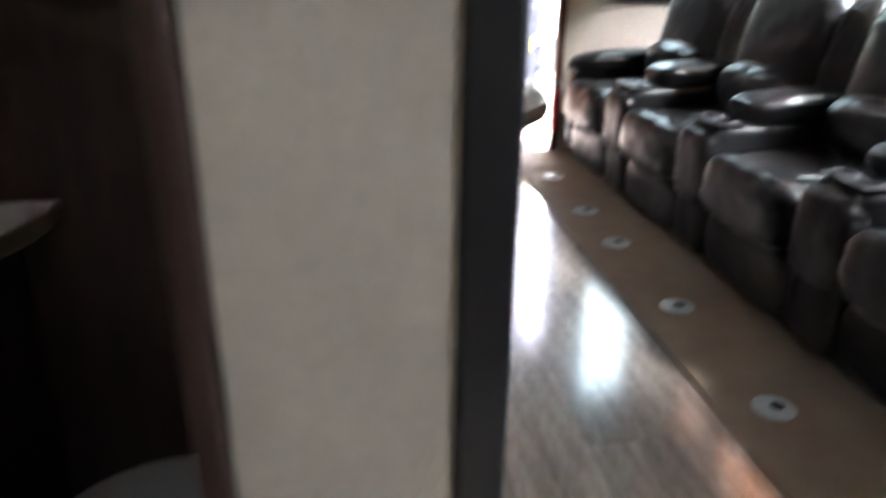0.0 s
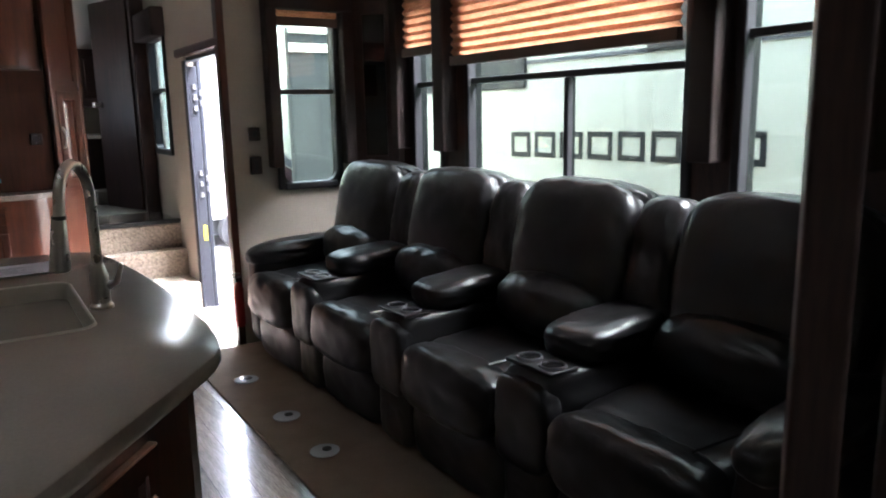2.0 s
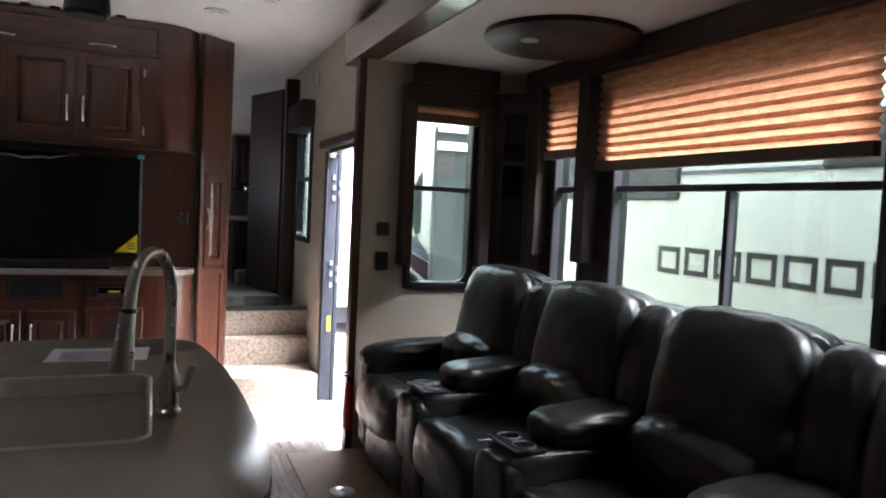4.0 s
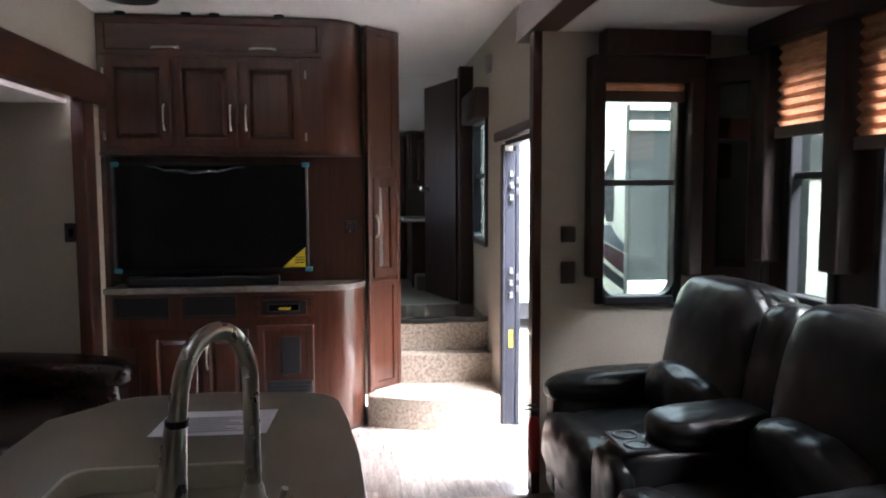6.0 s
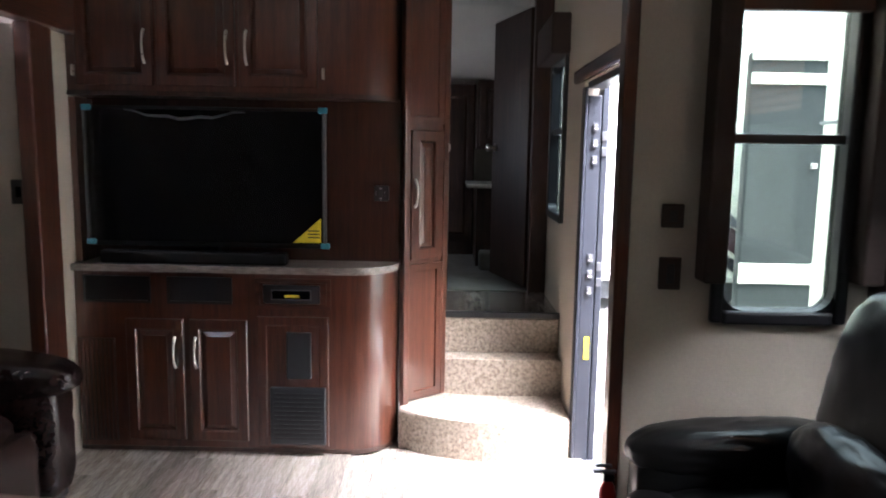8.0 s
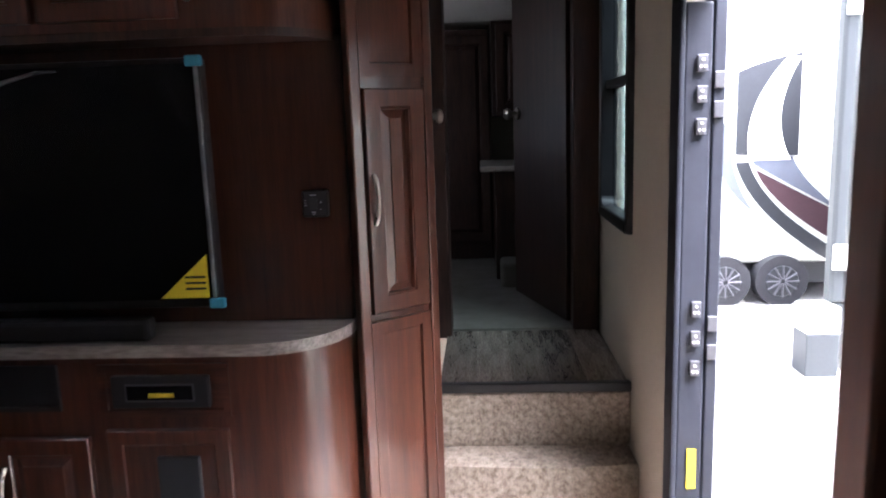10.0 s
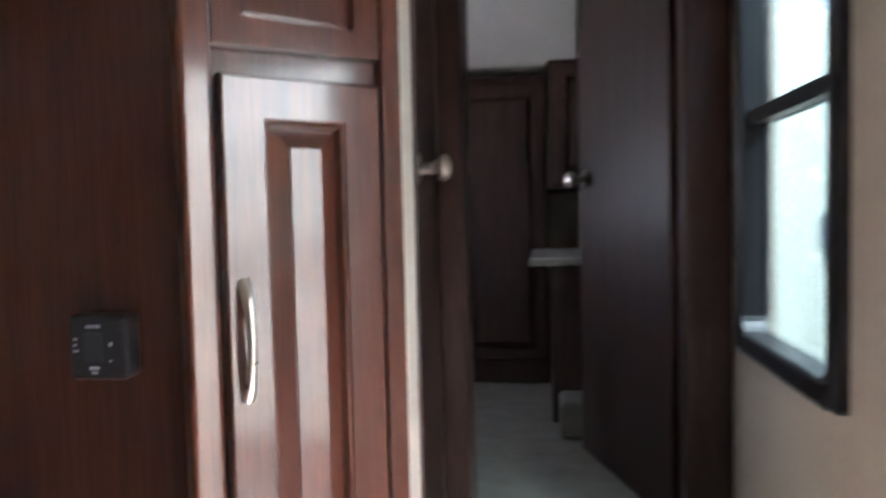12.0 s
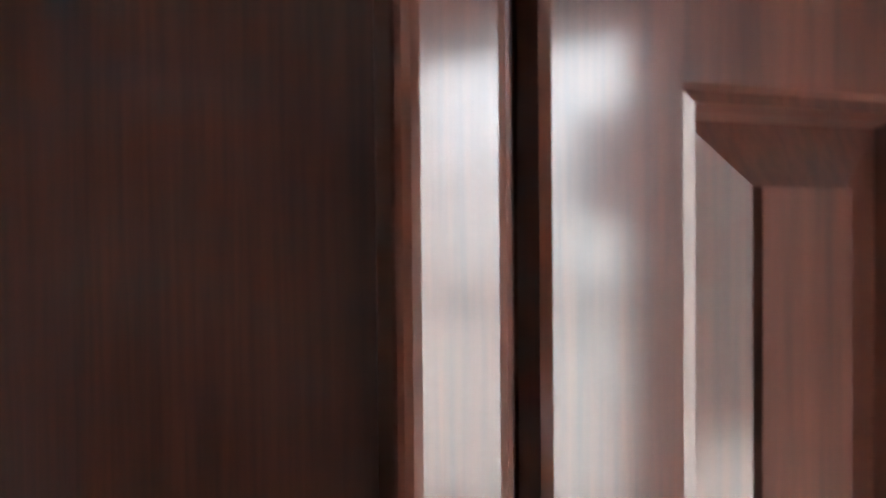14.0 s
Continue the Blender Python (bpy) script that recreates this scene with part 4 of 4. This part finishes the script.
part("plate", box(-0.945, -0.875, 4.546, 4.559, 1.22, 1.325, 0.004), BLACK, s)
part("rocker", box(-0.922, -0.898, 4.541, 4.5455, 1.25, 1.295, 0.002), SCREEN, s)
s = thing("wall_alarm", (1.545, 5.25, 2.30), "small white alarm fitting high on the wall", "alarm")
part("case", box(1.515, 1.549, 5.20, 5.28, 2.28, 2.40, 0.015), PORCELAIN, s)

lamp = thing("slide_ceiling_lamp", (2.15, 2.72, 2.236), "dark wooden round ceiling lamp with a puck light", "ceiling lamp")
part("dome", tube([(2.15, 2.72, 2.238), (2.15, 2.72, 2.215), (2.15, 2.72, 2.19), (2.15, 2.72, 2.18)], [0.36, 0.36, 0.33, 0.2], sides=40), DARKWOOD, lamp, smooth=True)
part("puck_lens", tube([(1.95, 2.66, 2.19), (1.95, 2.66, 2.176)], [0.045, 0.04], sides=20), PUCK, lamp, "white puck lens")
for x, y, r in ((0.74, 4.36, 0.07), (0.99, 3.95, 0.06), (0.03, 4.39, 0.045)):
    s = thing("recessed_light", (x, y, 2.53), "white recessed ceiling light, off", "ceiling light", "recessed lights")
    part("rim", tube([(x, y, 2.529), (x, y, 2.518), (x, y, 2.514)], [r, r, r * 0.75], sides=24), WHITE, s, smooth=True)
    part("lens", disc(x, y, 2.511, r * 0.6, 0.006), PUCK, s)
sp = thing("ceiling_speaker", (-0.57, 3.85, 2.53), "dark round speaker set in the ceiling", "speaker")
part("rim", tube([(-0.57, 3.85, 2.529), (-0.57, 3.85, 2.516), (-0.57, 3.85, 2.51)], [0.08, 0.08, 0.07], sides=28), BLACK, sp, smooth=True)
part("grille", disc(-0.57, 3.85, 2.508, 0.062, 0.004), CHARCOAL, sp, "dark speaker grille")
for x, y in ((0.26, 1.70), (-0.02, 1.35)):
    p = thing("pendant_lamp", (x, y, 2.5), "dark bell-shaped pendant lamp over the island", "pendant lamp", "island pendants")
    part("cord", tube([(x, y, 2.525), (x, y, 2.0)], 0.004), BLACK, p)
    part("ceiling_cap", tube([(x, y, 2.528), (x, y, 2.50)], [0.05, 0.04], sides=20), BLACK, p)
    part("shade", tube([(x, y, 2.03), (x, y, 2.02), (x, y, 1.97), (x, y, 1.90), (x, y, 1.835), (x, y, 1.825)], [0.012, 0.022, 0.034, 0.046, 0.052, 0.044], sides=24), CHARCOAL, p, smooth=True)

fe = thing("fire_extinguisher", (1.475, 3.715, 0.14), "small red fire extinguisher on the post by the entry door", "fire extinguisher")
part("cylinder", tube([(1.475, 3.715, 0.14), (1.475, 3.715, 0.15), (1.475, 3.715, 0.37), (1.475, 3.715, 0.40), (1.475, 3.715, 0.415)], [0.024, 0.029, 0.029, 0.02, 0.01], sides=20), RED, fe, smooth=True)
part("valve", box(1.457, 1.493, 3.70, 3.73, 0.415, 0.44, 0.004), BLACK, fe)
part("handle", boxes([(1.425, 1.50, 3.705, 3.725, 0.442, 0.45), (1.43, 1.485, 3.705, 3.725, 0.462, 0.469)], 0.002), STEEL, fe)
part("bracket", box(1.455, 1.495, 3.735, 3.764, 0.2, 0.23), BLACK, fe)

# ---- opposite slide-out ----
ls = thing("recliner_sofa", (-1.2, 3.4, 0), "dark oxblood leather recliner sofa with padded arms", "sofa")
part("base", box(-1.75, -0.62, 1.95, 4.30, 0.03, 0.16, 0.02), BLACK, ls)
for i, (a, b) in enumerate(((3.20, 4.02), (2.30, 3.12))):
    c = (a + b) / 2
    part("seat_cushion", cushion(pose(-0.98, c, 0.40), 0.80, b - a, 0.26, 5, seed=i + 3), BROWNLEATHER, ls, smooth=True)
    part("front_panel", cushion(pose(-0.62, c, 0.27), 0.14, b - a, 0.38, 5, seed=i + 6), BROWNLEATHER, ls, smooth=True)
    part("backrest", cushion(pose(-1.52, c, 0.78, 0, -12), 0.32, b - a, 0.66, 4.5, wrinkle=0.01, seed=i + 9), BROWNLEATHER, ls, smooth=True)
for c in (4.16, 2.16):
    part("arm", cushion(pose(-1.02, c, 0.34), 0.95, 0.22, 0.56, 6, seed=c), BROWNLEATHER, ls, smooth=True)
    part("arm_pad", cushion(pose(-0.98, c, 0.60, 0, 3), 0.98, 0.28, 0.17, 3, seed=c + 1), BROWNLEATHER, ls, smooth=True)
oc = thing("overhead_cabinet", (-1.6, 3.5, 1.6), "cherry overhead cabinet under the slide-out ceiling", "cabinet")
part("body", box(-1.875, -1.35, 1.2, 4.555, 1.60, 1.97, 0.006), WOOD, oc)
for i in range(5):
    part("cabinet_door", panel(pose(-1.349, 1.24 + 0.66 * i, 1.64, 0, 0, 90), 0.62, 0.29, DOOR), WOOD, oc)
k = disc(-1.42, 4.4, 1.595, 0.035, 0.01)
part("puck_light", k, NICKEL, oc)

# Unseen window behind the start, added with a fill lamp to light the partition.
w = tagged(thing("window_6", (1.58, -1.5, 1.4), "unseen black-framed window, added to light the rear doorway", "window"), kind="structure")
part("window_frame", boxes([(1.54, 1.63, -1.7, -1.68, 1.4, 1.75), (1.54, 1.63, -1.32, -1.3, 1.4, 1.75), (1.54, 1.63, -1.68, -1.32, 1.4, 1.42), (1.54, 1.63, -1.68, -1.32, 1.73, 1.75)], 0.006), FRAME, w)
rear_light = new("rear_fill", bpy.data.lights.new("rear_fill", "AREA"))
rear_light.data.shape, rear_light.data.size, rear_light.data.size_y = "RECTANGLE", 0.34, 0.3
rear_light.data.energy, rear_light.data.color = 0.12, (0.95, 1.0, 0.98)
rear_light.matrix_world = look((1.6, -1.5, 1.575), (0.2, -0.9, 1.5))

# ---- rear doorway where the walk begins ----
setting("wall_partition", box(0.008, 0.136, -0.42, -0.30, 0, 2.53), WALL, "cream wall end beside the rear doorway", "wall")
setting("wall_partition_west", boxes([(-0.85, -0.62, -0.40, -0.32, 0, 2.53), (-0.62, -0.034, -0.40, -0.32, 2.1, 2.53), (-0.85, 0.0, 0.36, 0.40, 0, 2.53), (-0.01, 0.03, -0.298, 0.36, 0, 2.53)]), DARKWOOD, "dark panelled walls of the small rear room", "wall")
setting("trim_partition_black", box(0.136, 0.168, -0.425, -0.332, 0, 2.53, 0.004), BLACK, "black corner strip of the rear doorway", "trim")
setting("trim_partition_cream", boxes([(0.138, 0.182, -0.330, -0.29, 0, 2.53), (0.170, 0.193, -0.318, -0.298, 0, 2.53)], 0.008), EDGE, "cream ribbed jamb of the rear doorway", "trim")
setting("trim_partition_wood", box(-0.012, 0.006, -0.43, -0.30, 0, 2.53, 0.005), DARKWOOD, "stained casing of the rear doorway", "trim")
setting("trim_rear_jamb", boxes([(0.962, 1.0, -0.25, -0.165, 0, 2.53)], 0.006), DARKWOOD, "dark jamb of the rear doorway", "trim")
fd = tagged(thing("door_4", (0.83, -0.17, 0), "dark narrow folding door panel standing open with a latch", "door"), kind="structure")
fm = pose(0.81, -0.185, 0, 0, 0, 32)
part("leaf", box(0, 0.13, -0.022, 0.022, 0.02, 2.3, 0.004, m=fm), DARKWOOD, fd)
part("latch", box(-0.004, 0.0, -0.007, 0.007, 0.98, 1.02, 0.001, m=fm), mat("brass_latch", (0.25, 0.18, 0.08), 0.3, 1.0), fd, "brass latch plate")
tl = thing("toilet", (-0.2, 0.08, 0), "pale round toilet in the dark rear room", "toilet")
part("bowl", tube([(-0.20, 0.08, 0.0), (-0.20, 0.08, 0.05), (-0.20, 0.08, 0.25), (-0.20, 0.08, 0.40), (-0.20, 0.08, 0.43)], [0.13, 0.12, 0.13, 0.19, 0.19], sides=28), PORCELAIN, tl, smooth=True)
part("lid", tube([(-0.20, 0.08, 0.432), (-0.20, 0.08, 0.45), (-0.20, 0.08, 0.455)], [0.2, 0.2, 0.17], sides=28), PORCELAIN, tl, smooth=True)
cv = thing("bath_vanity", (-0.55, 0.25, 0), "dark bathroom vanity with a round pale top", "vanity")
part("body", box(-0.80, -0.42, 0.12, 0.355, 0, 0.86, 0.005), DARKWOOD, cv)
part("round_top", prism([(-0.83, 0.355)] + [(-0.60 + 0.25 * math.cos(a), 0.30 - 0.22 * math.sin(a)) for a in [math.pi - math.pi * i / 14 for i in range(15)]] + [(-0.35, 0.355)], 0.862, 0.892, 0.008), COUNTER, cv, smooth=True)
pull(pose(-0.46, 0.119, 0.62, 0, 90), 0.1, cv)

# ---- outside ----
tr = thing("trailer", (5.2, 4.0, -0.9), "white travel trailer parked alongside, dark windows and block lettering", "trailer")
part("body", box(3.9, 6.4, -6, 7.4, -0.25, 2.95, 0.06), TRAILER, tr)
for y0, y1, z0, z1 in ((3.95, 4.75, 1.56, 2.05), (4.85, 5.5, 1.56, 2.05), (2.2, 2.75, 1.74, 2.05)):
    w = part("window", box(3.875, 3.90, y0, y1, z0, z1, 0.02), CHARCOAL, tr, "dark tinted trailer window")
part("rub_rail", box(3.885, 3.90, -6, 7.38, 1.74, 1.765), SILVER, tr)
part("skirt", box(3.89, 3.90, -6, 7.38, -0.25, 0.1), TRAILERGREY, tr)
def block_mark(y, z, w, h, t, x):
    """A plain open block of four bars standing in for one sign of the lettering."""
    rows = ((y - t, y, z, z + h), (y - w, y - w + t, z, z + h), (y - w + t, y - t, z, z + t), (y - w + t, y - t, z + h - t, z + h))
    return boxes([(x - 0.006, x - 0.001, a, b, c, d2) for a, b, c, d2 in rows])
for i in range(8):
    part("block_mark", block_mark(4.14 - 0.288 * i, 1.03 + 0.004 * i, 0.235, 0.195, 0.038, 3.9), CHARCOAL, tr, "plain dark block mark")
sb = thing("trailer", (5.4, 10.2, -0.9), "grey and white rear of another parked trailer", "trailer")
part("body", boxes([(4.2, 6.8, 9.6, 9.75, -0.25, 2.62), (5.4, 6.8, 9.75, 12.0, -0.25, 2.62)], 0.03), TRAILERGREY, sb)
for z0, z1 in ((2.53, 2.62), (2.27, 2.39), (0.06, 0.29)):
    part("white_band", box(4.2, 6.8, 9.565, 9.598, z0, z1, 0.008), TRAILER, sb, "white moulded band")
part("skirt", box(4.25, 6.7, 9.62, 9.74, -0.9, -0.255, 0.02), TRAILERGREY, sb)
part("corner_panel", box(3.95, 4.24, 9.45, 9.74, -0.50, -0.256, 0.01), TRAILER, sb, "white moulded corner")
part("corner_skirt", box(3.95, 4.24, 9.45, 9.74, -0.9, -0.502, 0.01), TRAILERGREY, sb)
part("porch_lamp", box(4.92, 4.98, 9.55, 9.598, 1.36, 1.42, 0.01), PORCELAIN, sb)

t2 = thing("trailer", (6.0, 13.4, -0.9), "white fifth-wheel trailer with curved grey and maroon stripes", "trailer")
part("body", box(0.5, 14.0, 12.2, 14.8, -0.4, 3.4, 0.08), TRAILER, t2)
part("underside", box(0.9, 13.6, 12.4, 14.6, -0.7, -0.4), CHARCOAL, t2)
def band(a, b, y, n=24):
    """A decal between two quadratic curves, each given by three (x, z) control points."""
    def at_curve(c, u):
        return tuple((1 - u) ** 2 * c[0][k] + 2 * u * (1 - u) * c[1][k] + u * u * c[2][k] for k in (0, 1))
    bm, last = bmesh.new(), None
    for i in range(n + 1):
        (x0, z0), (x1, z1) = at_curve(a, i / n), at_curve(b, i / n)
        row = [bm.verts.new(p) for p in ((x0, y, z0), (x1, y, z1), (x1, y - 0.008, z1), (x0, y - 0.008, z0))]
        if last:
            for k in range(4):
                bm.faces.new((last[k], last[(k + 1) % 4], row[(k + 1) % 4], row[k]))
        else:
            bm.faces.new(row)
        last = row
    bm.faces.new(last)
    return bm
part("window", band(((4.20, 1.97), (4.5, 2.10), (4.95, 2.18)), ((4.20, 0.98), (4.5, 0.95), (4.95, 0.95)), 12.19), CHARCOAL, t2, "dark tinted nose window")
part("white_swoosh", band(((4.80, 2.16), (4.22, 1.55), (4.36, 0.90)), ((4.93, 2.12), (4.55, 1.45), (4.86, 0.90)), 12.175), TRAILER, t2, "white curved moulding over the window")
part("grey_stripe", band(((4.36, 0.94), (4.40, 0.90), (4.44, 0.84)), ((4.88, 0.94), (5.05, 0.55), (5.70, 0.12)), 12.185), SILVER, t2)
part("maroon_stripe", band(((4.46, 0.78), (5.0, 0.48), (6.3, -0.20)), ((4.46, 0.76), (4.75, 0.15), (6.3, -0.58)), 12.185), MAROON, t2)
part("charcoal_stripe", band(((4.36, 0.88), (4.62, 0.10), (6.3, -0.66)), ((4.20, 0.88), (4.45, 0.00), (6.3, -0.86)), 12.185), CHARCOAL, t2)
part("silver_stripe", band(((4.16, 1.40), (4.05, 0.75), (4.48, 0.22)), ((3.96, 1.30), (3.90, 0.65), (4.44, 0.26)), 12.185), SILVER, t2)
for x in (4.08, 4.78):
    k = part("wheel", tube([(x, 12.08, -0.6), (x, 12.06, -0.6), (x, 12.3, -0.6)], [0.28, 0.32, 0.32], sides=28), TYRE, t2, smooth=True)
    part("rim", tube([(x, 12.065, -0.6), (x, 12.045, -0.6)], [0.2, 0.19], sides=24), CHARCOAL, k)
    bm = bmesh.new()
    for i in range(12):
        a = math.pi * i / 6
        tube([(x + 0.03 * math.cos(a), 12.035, -0.6 + 0.03 * math.sin(a)), (x + 0.2 * math.cos(a), 12.038, -0.6 + 0.2 * math.sin(a))], 0.013, bm, 6)
    part("spokes", bm, STEEL, k, "bright alloy spokes")

# ---- floor planks ----
floor_ob = bpy.data.objects["floor"]
PWD, PL = 0.125, 0.92
plank_me = bpy.data.meshes.new("plank")
pb = box(-PWD / 2 + 0.0008, PWD / 2 - 0.0008, -PL / 2 + 0.0008, PL / 2 - 0.0008, -0.010, 0.0, 0.0)
pb.to_mesh(plank_me)
pb.free()
plank_me.materials.append(VINYL)
rng = random.Random(5)
for i in range(20):
    off = rng.uniform(0, PL)
    for k in range(8):
        x, y = -0.90 + PWD * (i + 0.5), -2.3 + off + PL * k
        if y > 5.3 or (y > 4.7 and x < 0.6):
            continue
        o = new("plank", plank_me)
        o.parent = floor_ob
        o.location = (x, y, rng.uniform(-0.0012, 0.0))
land = bpy.data.objects["landing_floor"]
for i in range(5):
    o = new("plank", plank_me)
    o.parent = land
    o.location, o.scale = (0.972 + PWD * i, 5.685, 0.599), (1, 0.69, 1)
